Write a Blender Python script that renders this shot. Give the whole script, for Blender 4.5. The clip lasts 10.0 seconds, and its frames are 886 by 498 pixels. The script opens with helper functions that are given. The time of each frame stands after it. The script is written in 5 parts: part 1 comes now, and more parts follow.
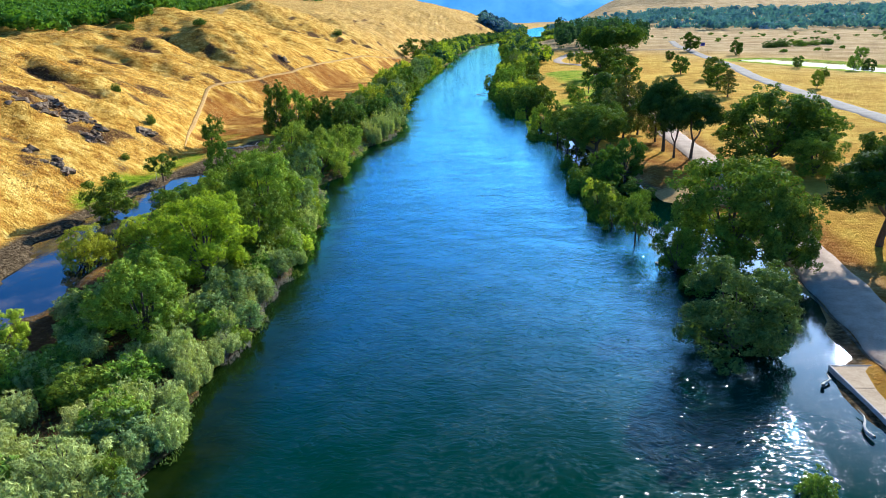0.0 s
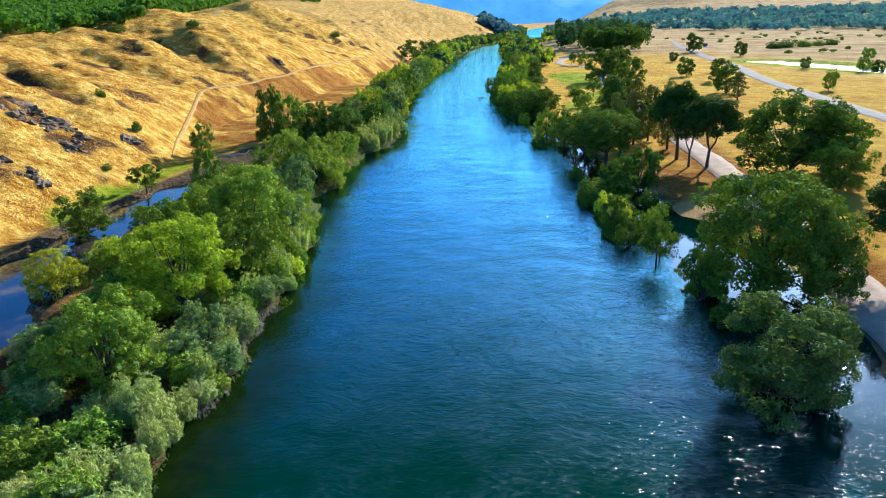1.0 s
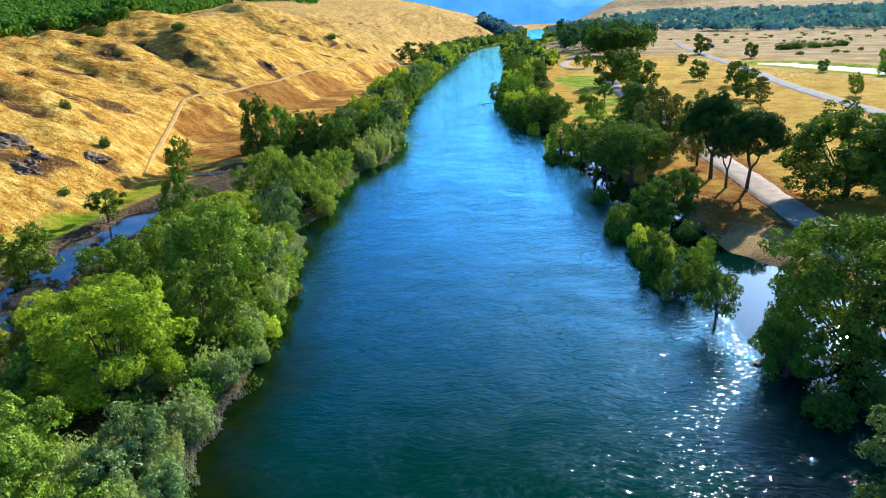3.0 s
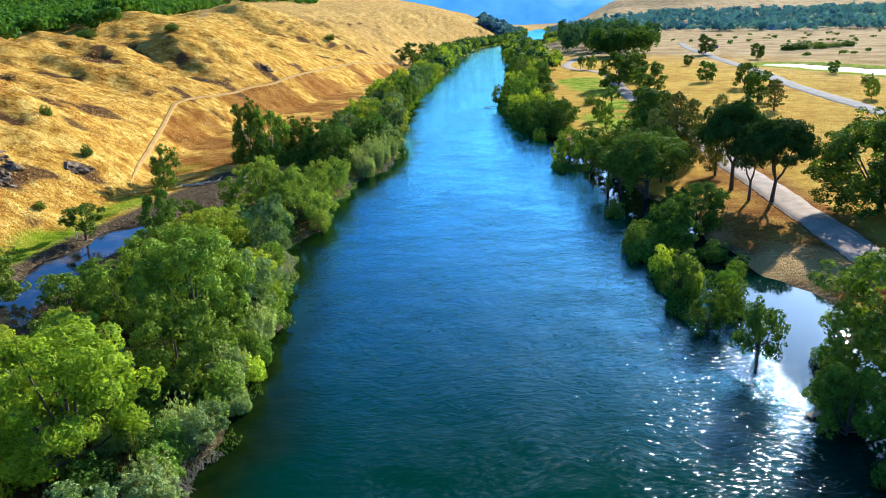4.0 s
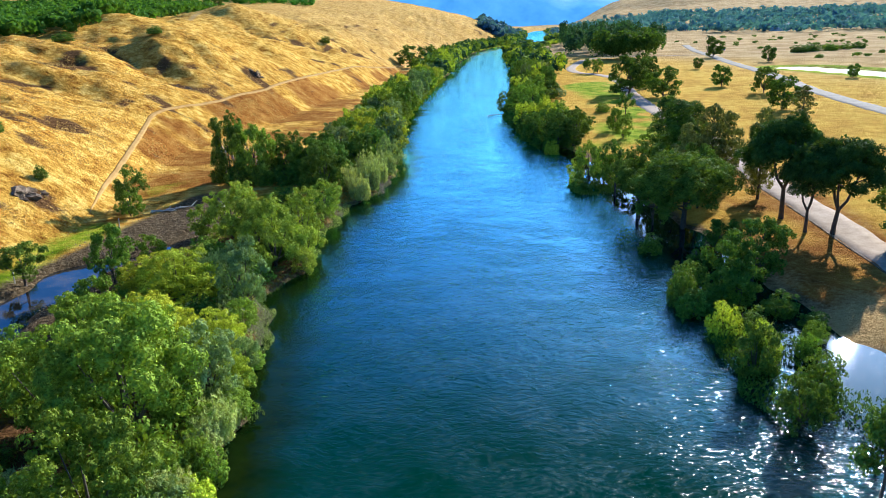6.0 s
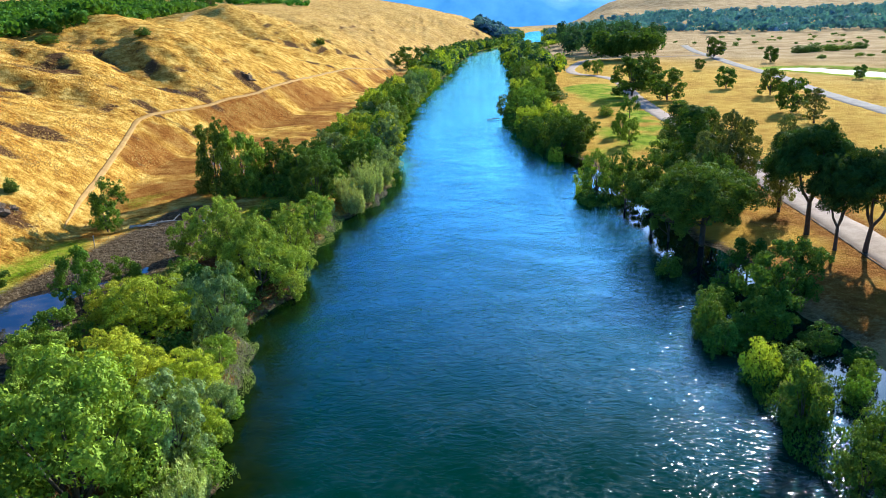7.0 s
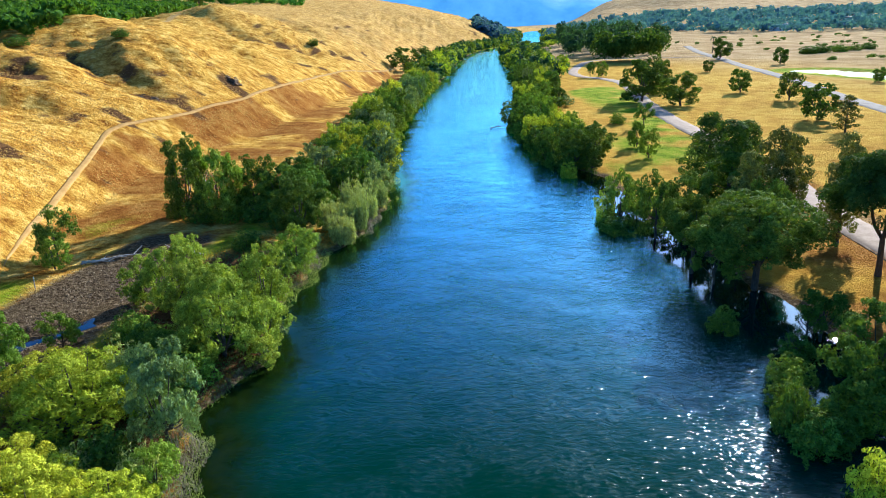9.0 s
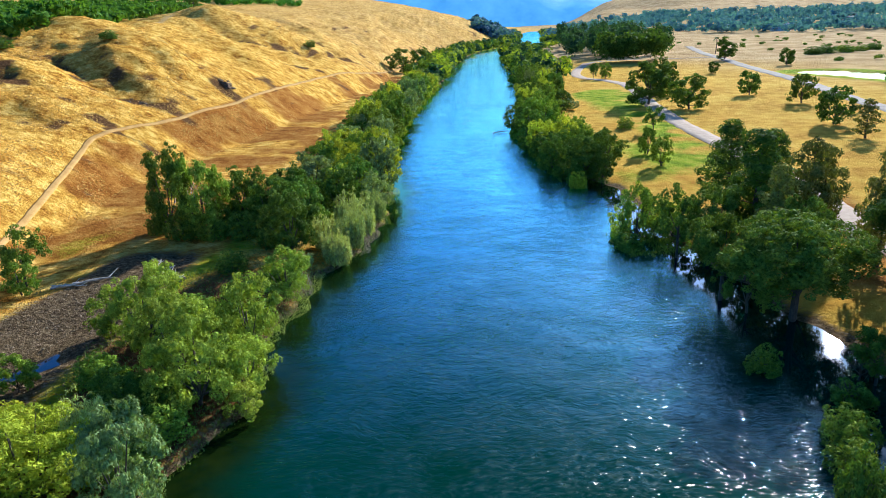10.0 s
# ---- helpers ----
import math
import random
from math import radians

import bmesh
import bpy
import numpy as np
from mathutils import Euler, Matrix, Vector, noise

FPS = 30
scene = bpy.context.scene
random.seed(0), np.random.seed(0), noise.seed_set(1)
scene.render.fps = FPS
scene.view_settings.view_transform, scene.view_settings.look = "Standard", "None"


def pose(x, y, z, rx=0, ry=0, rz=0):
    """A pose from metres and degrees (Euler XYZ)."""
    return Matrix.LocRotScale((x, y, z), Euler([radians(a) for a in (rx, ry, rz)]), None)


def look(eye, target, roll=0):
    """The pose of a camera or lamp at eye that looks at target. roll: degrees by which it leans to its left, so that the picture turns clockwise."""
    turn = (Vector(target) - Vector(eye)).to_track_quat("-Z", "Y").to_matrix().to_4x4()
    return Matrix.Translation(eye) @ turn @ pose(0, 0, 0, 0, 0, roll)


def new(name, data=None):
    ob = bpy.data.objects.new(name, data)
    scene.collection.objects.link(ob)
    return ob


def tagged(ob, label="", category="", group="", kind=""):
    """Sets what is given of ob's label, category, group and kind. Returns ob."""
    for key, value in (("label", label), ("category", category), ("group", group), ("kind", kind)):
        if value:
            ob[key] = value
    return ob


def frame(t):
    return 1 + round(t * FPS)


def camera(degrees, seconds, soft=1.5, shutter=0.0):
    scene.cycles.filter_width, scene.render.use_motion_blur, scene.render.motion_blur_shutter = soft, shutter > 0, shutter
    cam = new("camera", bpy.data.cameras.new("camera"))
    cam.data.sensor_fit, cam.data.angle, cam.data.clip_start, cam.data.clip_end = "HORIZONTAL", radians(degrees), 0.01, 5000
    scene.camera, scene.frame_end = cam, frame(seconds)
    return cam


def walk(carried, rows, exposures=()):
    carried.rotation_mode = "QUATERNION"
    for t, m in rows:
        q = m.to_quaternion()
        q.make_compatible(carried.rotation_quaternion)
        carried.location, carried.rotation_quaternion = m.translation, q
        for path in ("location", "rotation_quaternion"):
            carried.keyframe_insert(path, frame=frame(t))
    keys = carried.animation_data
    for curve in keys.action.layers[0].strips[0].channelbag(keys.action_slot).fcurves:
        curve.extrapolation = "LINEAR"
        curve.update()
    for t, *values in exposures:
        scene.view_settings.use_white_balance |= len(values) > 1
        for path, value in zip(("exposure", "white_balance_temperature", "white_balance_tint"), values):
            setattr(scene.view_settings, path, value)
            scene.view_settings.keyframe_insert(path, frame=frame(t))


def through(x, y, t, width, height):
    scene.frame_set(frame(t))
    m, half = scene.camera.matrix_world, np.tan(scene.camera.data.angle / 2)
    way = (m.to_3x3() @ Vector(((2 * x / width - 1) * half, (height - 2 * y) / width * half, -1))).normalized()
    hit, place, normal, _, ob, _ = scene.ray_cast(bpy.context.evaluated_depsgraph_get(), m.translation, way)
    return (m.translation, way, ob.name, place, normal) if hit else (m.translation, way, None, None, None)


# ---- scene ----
cam = camera(64.4, 10.0, soft=0.95)
PATH = [
    (0, (1.211, -0.31, 31.111), (1.137, 1.589, 30.489), -1.1),
    (0.5, (0.843, 4.22, 31.175), (0.769, 6.12, 30.553), -1.1),
    (1, (0.438, 8.795, 31.22), (0.366, 10.695, 30.6), -1.2),
    (1.5, (0.034, 13.361, 31.275), (-0.038, 15.261, 30.655), -1.2),
    (2, (-0.371, 17.954, 31.329), (-0.443, 19.855, 30.71), -1.2),
    (2.5, (-0.776, 22.556, 31.392), (-0.846, 24.457, 30.774), -1.3),
    (4, (-1.927, 36.183, 31.618), (-1.997, 38.084, 31.001), -1.4),
    (4.5, (-2.331, 40.794, 31.681), (-2.401, 42.695, 31.066), -1.4),
    (5, (-2.7, 45.369, 31.754), (-2.77, 47.27, 31.139), -1.5),
    (5.5, (-3.096, 49.944, 31.799), (-3.165, 51.846, 31.185), -1.5),
    (7, (-4.113, 62.928, 31.998), (-4.171, 64.831, 31.386), -1.6),
    (7.5, (-4.446, 67.146, 32.088), (-4.5, 69.049, 31.476), -1.6),
    (8, (-4.761, 71.363, 32.161), (-4.814, 73.267, 31.548), -1.6),
    (8.5, (-5.068, 75.715, 32.296), (-5.119, 77.618, 31.683), -1.6),
    (9, (-5.41, 80.174, 32.386), (-5.459, 82.077, 31.773), -1.6),
    (9.5, (-5.761, 84.669, 32.467), (-5.809, 86.572, 31.855), -1.7),
    (10, (-6.085, 89.199, 32.539), (-6.132, 91.103, 31.927), -1.7),
]
walk(cam, [(t, look(eye, target, roll)) for t, eye, target, roll in PATH])

# ---- light ----
SUN_EL, SUN_AZ = radians(22.5), radians(30.0)
sun_dir = Vector((math.sin(SUN_AZ) * math.cos(SUN_EL), math.cos(SUN_AZ) * math.cos(SUN_EL), math.sin(SUN_EL)))
sun = new("sun", bpy.data.lights.new("sun", "SUN"))
sun.data.energy, sun.data.angle, sun.data.color = 5.0, radians(0.6), (1.0, 0.92, 0.76)
sun.matrix_world = look((0, 0, 300), Vector((0, 0, 300)) - sun_dir)

world = bpy.data.worlds.new("sky")
scene.world = world
world.use_nodes = True
wn = world.node_tree
sky = wn.nodes.new("ShaderNodeTexSky")
sky.sky_type, sky.sun_disc = "NISHITA", False
sky.sun_elevation, sky.sun_rotation = SUN_EL, SUN_AZ
sky.air_density, sky.dust_density, sky.ozone_density = 1.3, 2.8, 4.0
tone = wn.nodes.new("ShaderNodeHueSaturation")
tone.inputs["Saturation"].default_value = 1.3
wn.links.new(sky.outputs[0], tone.inputs["Color"])
tint = wn.nodes.new("ShaderNodeMix")
tint.data_type, tint.blend_type = "RGBA", "MULTIPLY"
tint.inputs[0].default_value = 1.0
tint.inputs[7].default_value = (0.62, 0.96, 1.25, 1)
wn.links.new(tone.outputs[0], tint.inputs[6])
wn.links.new(tint.outputs[2], wn.nodes["Background"].inputs["Color"])
wn.nodes["Background"].inputs["Strength"].default_value = 0.079
scene.view_settings.exposure = 0.95
scene.view_settings.use_white_balance = True
scene.view_settings.white_balance_temperature = 5420


# ---- materials ----
def material(name):
    m = bpy.data.materials.new(name)
    m.use_nodes = True
    t = m.node_tree
    return m, t, t.nodes["Principled BSDF"]


def node(t, kind, **values):
    n = t.nodes.new(kind)
    for k, v in values.items():
        n.inputs[k.replace("_", " ")].default_value = v
    return n


def noise_node(t, scale, detail=4.0, rough=0.55, vec=None):
    n = node(t, "ShaderNodeTexNoise", Scale=scale, Detail=detail, Roughness=rough)
    if vec is not None:
        t.links.new(vec, n.inputs["Vector"])
    return n.outputs["Fac"]


def ramp(t, fac, stops):
    n = t.nodes.new("ShaderNodeValToRGB")
    e = n.color_ramp.elements
    while len(e) < len(stops):
        e.new(0.5)
    for el, (p, c) in zip(e, stops):
        el.position, el.color = p, (*c, 1) if len(c) == 3 else c
    t.links.new(fac, n.inputs[0])
    return n.outputs["Color"]


def mix(t, fac, a, b, kind="MIX"):
    n = t.nodes.new("ShaderNodeMix")
    n.data_type, n.blend_type = "RGBA", kind
    for sock, v in ((n.inputs[0], fac), (n.inputs[6], a), (n.inputs[7], b)):
        if isinstance(v, bpy.types.NodeSocket):
            t.links.new(v, sock)
        else:
            sock.default_value = (*v, 1) if isinstance(v, tuple) and len(v) == 3 else v
    return n.outputs[2]


def calc(t, op, a, b=0.0):
    n = t.nodes.new("ShaderNodeMath")
    n.operation = op
    for sock, v in zip(n.inputs, (a, b)):
        if isinstance(v, bpy.types.NodeSocket):
            t.links.new(v, sock)
        else:
            sock.default_value = v
    return n.outputs[0]


def place_vec(t, scale=(1, 1, 1), turn=0.0):
    g = t.nodes.new("ShaderNodeNewGeometry")
    mp = t.nodes.new("ShaderNodeMapping")
    mp.inputs["Scale"].default_value = scale
    mp.inputs["Rotation"].default_value = (0, 0, turn)
    t.links.new(g.outputs["Position"], mp.inputs["Vector"])
    return mp.outputs[0]


def bump(t, p, height, strength, distance):
    b = node(t, "ShaderNodeBump", Strength=strength, Distance=distance)
    t.links.new(height, b.inputs["Height"])
    t.links.new(b.outputs[0], p.inputs["Normal"])
    return b


def leaf_material(name, dark, light, hue_spread=0.014, glow=0.15, through=None, clump=0.75):
    """Leaves: each leaf, each clump and each tree a little different, some sun shining through."""
    m, t, p = material(name)
    g = t.nodes.new("ShaderNodeNewGeometry")
    o = t.nodes.new("ShaderNodeObjectInfo")
    tc = t.nodes.new("ShaderNodeTexCoord")
    n = calc(t, "MULTIPLY", calc(t, "SUBTRACT", noise_node(t, clump, 3, 0.6, tc.outputs["Object"]), 0.32), 2.6)
    f = calc(t, "ADD", calc(t, "MULTIPLY", n, 0.55), calc(t, "MULTIPLY", g.outputs["Random Per Island"], 0.45))
    col = ramp(t, f, [(0.0, dark), (1.0, light)])
    hs = t.nodes.new("ShaderNodeHueSaturation")
    t.links.new(col, hs.inputs["Color"])
    h = calc(t, "ADD", calc(t, "MULTIPLY", o.outputs["Random"], hue_spread * 2), 0.5 - hue_spread)
    v = calc(t, "ADD", calc(t, "MULTIPLY", calc(t, "FRACT", calc(t, "MULTIPLY", o.outputs["Random"], 7.3)), 0.45), 0.85)
    t.links.new(h, hs.inputs["Hue"])
    t.links.new(v, hs.inputs["Value"])
    t.links.new(hs.outputs[0], p.inputs["Base Color"])
    p.inputs["Roughness"].default_value = 0.8
    p.inputs["Specular IOR Level"].default_value = 0.05
    tr = t.nodes.new("ShaderNodeBsdfTranslucent")
    tcol = mix(t, 1.0, hs.outputs[0], through or (1.6, 1.5, 0.4), "MULTIPLY")
    t.links.new(tcol, tr.inputs["Color"])
    ms = t.nodes.new("ShaderNodeMixShader")
    ms.inputs[0].default_value = glow
    t.links.new(p.outputs[0], ms.inputs[1])
    t.links.new(tr.outputs[0], ms.inputs[2])
    t.links.new(ms.outputs[0], t.nodes["Material Output"].inputs["Surface"])
    return m


LEAF = {
    "broad": leaf_material("leaf_broad", (0.055, 0.095, 0.009), (0.35, 0.48, 0.055)),
    "lime": leaf_material("leaf_lime", (0.08, 0.14, 0.008), (0.44, 0.59, 0.045), glow=0.36),
    "yellow": leaf_material("leaf_yellow", (0.17, 0.22, 0.012), (0.72, 0.76, 0.06)),
    "grey": leaf_material("leaf_grey", (0.0845, 0.124, 0.0358), (0.36, 0.45, 0.16)),
    "plume": leaf_material("leaf_plume", (0.18, 0.22, 0.055), (0.62, 0.66, 0.22)),
    "dark": leaf_material("leaf_dark", (0.033, 0.063, 0.009), (0.22, 0.33, 0.045)),
    "pine": leaf_material("leaf_pine", (0.0156, 0.0358, 0.00715), (0.10, 0.17, 0.03)),
    "olive": leaf_material("leaf_olive", (0.0585, 0.0715, 0.013), (0.31, 0.32, 0.075)),
    "oak": leaf_material("leaf_oak", (0.02, 0.042, 0.007), (0.15, 0.24, 0.035), glow=0.28),
    "orchard": leaf_material("leaf_orchard", (0.03, 0.09, 0.012), (0.13, 0.30, 0.04), glow=0.28, clump=0.15),
    # blue leaf colour carries the air's haze for trees a kilometre off
    "far": leaf_material("leaf_far_haze", (0.06, 0.16, 0.26), (0.12, 0.25, 0.38), glow=0.25, clump=0.04),
    "mid": leaf_material("leaf_mid", (0.02, 0.06, 0.03), (0.10, 0.20, 0.09), glow=0.28, clump=0.1),
    "straw": leaf_material("leaf_straw", (0.58, 0.34, 0.075), (0.84, 0.58, 0.18), glow=0.5, through=(1, 1, 0.9), clump=0.3),
    "willow": leaf_material("leaf_willow", (0.09, 0.13, 0.013), (0.48, 0.56, 0.075)),
    "sage": leaf_material("leaf_sage", (0.05, 0.085, 0.02), (0.24, 0.31, 0.08)),
    "reed": leaf_material("leaf_reed", (0.05, 0.08, 0.014), (0.22, 0.27, 0.075)),
    "dry": leaf_material("leaf_dry", (0.20, 0.16, 0.11), (0.50, 0.43, 0.33), glow=0.2, through=(1, 1, 1)),
}


def bark_material(name, dark, light):
    m, t, p = material(name)
    n = noise_node(t, 6.0, 6, 0.7, place_vec(t, (1, 1, 0.25)))
    t.links.new(ramp(t, n, [(0.3, dark), (0.75, light)]), p.inputs["Base Color"])
    p.inputs["Roughness"].default_value = 0.9
    bump(t, p, n, 0.8, 0.06)
    return m


BARK = bark_material("bark", (0.045, 0.032, 0.022), (0.15, 0.115, 0.085))
DEADWOOD = bark_material("weathered_wood", (0.32, 0.28, 0.24), (0.66, 0.61, 0.54))


def ground_material():
    """Dry gold grass, green grass, mud and rocky scrub, by the masks held in the mesh."""
    m, t, p = material("ground")
    z = t.nodes.new("ShaderNodeAttribute")
    z.attribute_name = "zone"
    s = t.nodes.new("ShaderNodeSeparateColor")
    t.links.new(z.outputs["Color"], s.inputs[0])
    z2 = t.nodes.new("ShaderNodeAttribute")
    z2.attribute_name = "zone_b"
    s2 = t.nodes.new("ShaderNodeSeparateColor")
    t.links.new(z2.outputs["Color"], s2.inputs[0])
    P = place_vec(t)
    big = noise_node(t, 0.035, 5, 0.6, P)
    mid = noise_node(t, 0.22, 6, 0.65, P)
    fine = noise_node(t, 1.6, 6, 0.75, P)
    streak = noise_node(t, 0.6, 7, 0.72, place_vec(t, (0.7, 1.25, 1.0), radians(-32)))
    dry = ramp(t, calc(t, "ADD", calc(t, "MULTIPLY", mid, 0.4), calc(t, "ADD", calc(t, "MULTIPLY", streak, 0.4), calc(t, "MULTIPLY", fine, 0.2))),
               [(0.39, (0.19, 0.068, 0.010)), (0.45, (0.47, 0.215, 0.028)), (0.51, (0.71, 0.39, 0.062)), (0.58, (0.92, 0.62, 0.16))])
    lawn = ramp(t, calc(t, "ADD", calc(t, "MULTIPLY", mid, 0.6), calc(t, "MULTIPLY", big, 0.4)),
                [(0.35, (0.46, 0.22, 0.024)), (0.5, (0.66, 0.375, 0.05)), (0.65, (0.77, 0.51, 0.09))])
    bare = ramp(t, calc(t, "ADD", calc(t, "MULTIPLY", mid, 0.55), calc(t, "MULTIPLY", fine, 0.45)), [(0.36, (0.18, 0.062, 0.011)), (0.5, (0.37, 0.15, 0.026)), (0.62, (0.54, 0.29, 0.066))])
    green = ramp(t, mid, [(0.36, (0.14, 0.21, 0.007)), (0.5, (0.29, 0.37, 0.014)), (0.64, (0.49, 0.41, 0.04))])
    mud = ramp(t, fine, [(0.36, (0.040, 0.026, 0.013)), (0.52, (0.155, 0.105, 0.054)), (0.68, (0.35, 0.255, 0.15))])
    rock = ramp(t, fine, [(0.3, (0.040, 0.019, 0.008)), (0.55, (0.17, 0.085, 0.034)), (0.75, (0.36, 0.215, 0.09))])
    track = ramp(t, fine, [(0.3, (0.48, 0.28, 0.10)), (0.7, (0.66, 0.44, 0.18))])
    z3 = t.nodes.new("ShaderNodeAttribute")
    z3.attribute_name = "zone_c"
    s3 = t.nodes.new("ShaderNodeSeparateColor")
    t.links.new(z3.outputs["Color"], s3.inputs[0])
    stubble = ramp(t, calc(t, "ADD", calc(t, "MULTIPLY", big, 0.6), calc(t, "ADD", calc(t, "MULTIPLY", mid, 0.25), calc(t, "MULTIPLY", fine, 0.15))),
                   [(0.36, (0.30, 0.175, 0.068)), (0.48, (0.49, 0.31, 0.125)), (0.60, (0.64, 0.44, 0.21))])
    wob = calc(t, "SUBTRACT", fine, 0.5)

    def soft(mask, k=0.7):
        a = calc(t, "ADD", mask, calc(t, "MULTIPLY", wob, k))
        a = calc(t, "MULTIPLY", calc(t, "SUBTRACT", a, 0.35), 3.3)
        n = t.nodes.new("ShaderNodeClamp")
        t.links.new(a, n.inputs[0])
        return n.outputs[0]

    c = mix(t, soft(s2.outputs[0]), dry, lawn)
    c = mix(t, s3.outputs[0], c, stubble)
    c = mix(t, soft(s2.outputs[1]), c, bare)
    c = mix(t, soft(s.outputs[0]), c, green)
    c = mix(t, soft(s.outputs[2], 1.3), c, rock)
    c = mix(t, soft(s.outputs[1]), c, mud)
    c = mix(t, soft(s2.outputs[2], 0.5), c, track)
    t.links.new(c, p.inputs["Base Color"])
    p.inputs["Roughness"].default_value = 0.95
    p.inputs["Specular IOR Level"].default_value = 0.01
    b = bump(t, p, calc(t, "ADD", calc(t, "MULTIPLY", streak, 1.0), calc(t, "MULTIPLY", fine, 0.6)), 1.0, 1.1)
    return m


def water_material():
    """River: teal body colour, ripples that die out where the flood stands still."""
    m, t, p = material("river_water")
    P = place_vec(t)
    a = t.nodes.new("ShaderNodeAttribute")
    a.attribute_name = "ripple"
    drift = t.nodes.new("ShaderNodeTexNoise")
    drift.inputs["Scale"].default_value, drift.inputs["Detail"].default_value = 0.12, 2.0
    t.links.new(P, drift.inputs["Vector"])
    warp = t.nodes.new("ShaderNodeVectorMath")
    warp.operation = "MULTIPLY_ADD"
    t.links.new(drift.outputs["Color"], warp.inputs[0])
    warp.inputs[1].default_value = (5.0, 5.0, 0.0)
    t.links.new(P, warp.inputs[2])

    def waves(scale, stretch, turn, detail):
        mp = t.nodes.new("ShaderNodeMapping")
        mp.inputs["Scale"].default_value = stretch
        mp.inputs["Rotation"].default_value = (0, 0, radians(turn))
        t.links.new(warp.outputs[0], mp.inputs["Vector"])
        return noise_node(t, scale, detail, 0.6, mp.outputs[0])

    w1 = waves(1.15, (0.85, 1.35, 1), 10, 4)
    w2 = waves(0.33, (1.0, 1.3, 1), -25, 3)
    w3 = waves(3.4, (1.0, 1.2, 1), 35, 3)
    lift = ramp(t, waves(1.5, (0.7, 1.5, 1), -8, 3), [(0.58, (0.0,) * 3), (0.75, (1.0,) * 3)])
    h = calc(t, "ADD", calc(t, "MULTIPLY", w1, 0.5), calc(t, "ADD", calc(t, "MULTIPLY", w2, 0.7), calc(t, "ADD", calc(t, "MULTIPLY", w3, 0.2), calc(t, "MULTIPLY", lift, 0.22))))
    patch = ramp(t, noise_node(t, 0.045, 3, 0.55, place_vec(t, (1.4, 0.55, 1), radians(5))), [(0.38, (0.7,) * 3), (0.62, (1.1,) * 3)])
    st = calc(t, "MULTIPLY", a.outputs["Fac"], patch)
    b = bump(t, p, h, 1.0, 0.22)
    t.links.new(st, b.inputs["Strength"])
    body = ramp(t, noise_node(t, 0.02, 3, 0.5, P), [(0.3, (0.0010, 0.023, 0.0135)), (0.7, (0.0014, 0.030, 0.018))])
    df = t.nodes.new("ShaderNodeBsdfDiffuse")
    # inshore band: shallow bed, with the bank trees' reflection and shade painted in
    sh = t.nodes.new("ShaderNodeAttribute")
    sh.attribute_name = "shallow"
    bed_shade = ramp(t, noise_node(t, 0.5, 4, 0.6, P), [(0.3, (0.003, 0.010, 0.0015)), (0.7, (0.010, 0.018, 0.0025))])
    body = mix(t, sh.outputs["Fac"], body, bed_shade)
    t.links.new(body, df.inputs["Color"])
    gl = t.nodes.new("ShaderNodeBsdfGlossy")
    gl.inputs["Roughness"].default_value = 0.022
    t.links.new(b.outputs[0], gl.inputs["Normal"])
    fr = node(t, "ShaderNodeFresnel", IOR=1.34)
    soft_b = node(t, "ShaderNodeBump", Distance=0.085)
    t.links.new(h, soft_b.inputs["Height"])
    t.links.new(st, soft_b.inputs["Strength"])
    t.links.new(soft_b.outputs[0], fr.inputs["Normal"])
    sheen = ramp(t, fr.outputs[0], [(0.05, (0.38, 0.67, 1.0)), (0.2, (0.25, 0.61, 1.0)), (0.7, (0.47, 0.95, 1.0))])
    # inshore gloss is tinted green to stand for the reflected trees
    t.links.new(mix(t, sh.outputs["Fac"], mix(t, a.outputs["Fac"], (0.36, 0.36, 0.50), sheen), (0.20, 0.42, 0.36)), gl.inputs["Color"])
    ms = t.nodes.new("ShaderNodeMixShader")
    t.links.new(calc(t, "MINIMUM", calc(t, "MAXIMUM", calc(t, "SUBTRACT", calc(t, "MULTIPLY", fr.outputs[0], 4.0), 0.182), 0.0), 1.0), ms.inputs[0])
    t.links.new(df.outputs[0], ms.inputs[1])
    t.links.new(gl.outputs[0], ms.inputs[2])
    # little tilted wavelets here and there, on which the sun glitters
    lay = t.nodes.new("ShaderNodeMapping")
    lay.inputs["Scale"].default_value = (0.8, 1.25, 1)
    lay.inputs["Rotation"].default_value = (0, 0, radians(14))
    t.links.new(warp.outputs[0], lay.inputs["Vector"])
    slopes = node(t, "ShaderNodeTexNoise", Scale=1.9, Detail=3.0, Roughness=0.6)
    t.links.new(lay.outputs[0], slopes.inputs["Vector"])
    tilt = t.nodes.new("ShaderNodeVectorMath")
    tilt.operation = "MULTIPLY_ADD"
    t.links.new(slopes.outputs["Color"], tilt.inputs[0])
    tilt.inputs[1].default_value, tilt.inputs[2].default_value = (1.36, 1.36, 0.0), (-0.68, -0.68, 1.0)
    up = t.nodes.new("ShaderNodeVectorMath")
    up.operation = "NORMALIZE"
    t.links.new(tilt.outputs[0], up.inputs[0])
    skin = t.nodes.new("ShaderNodeBsdfGlossy")
    skin.inputs["Color"].default_value = (0.97, 0.94, 1.0, 1)
    skin.inputs["Roughness"].default_value = 0.1
    t.links.new(up.outputs[0], skin.inputs["Normal"])
    ms2 = t.nodes.new("ShaderNodeMixShader")
    herd = ramp(t, noise_node(t, 0.16, 3, 0.6, P), [(0.40, (0.15,) * 3), (0.58, (1.0,) * 3)])
    t.links.new(calc(t, "MULTIPLY", herd, calc(t, "MULTIPLY", a.outputs["Fac"], 0.024)), ms2.inputs[0])
    t.links.new(ms.outputs[0], ms2.inputs[1])
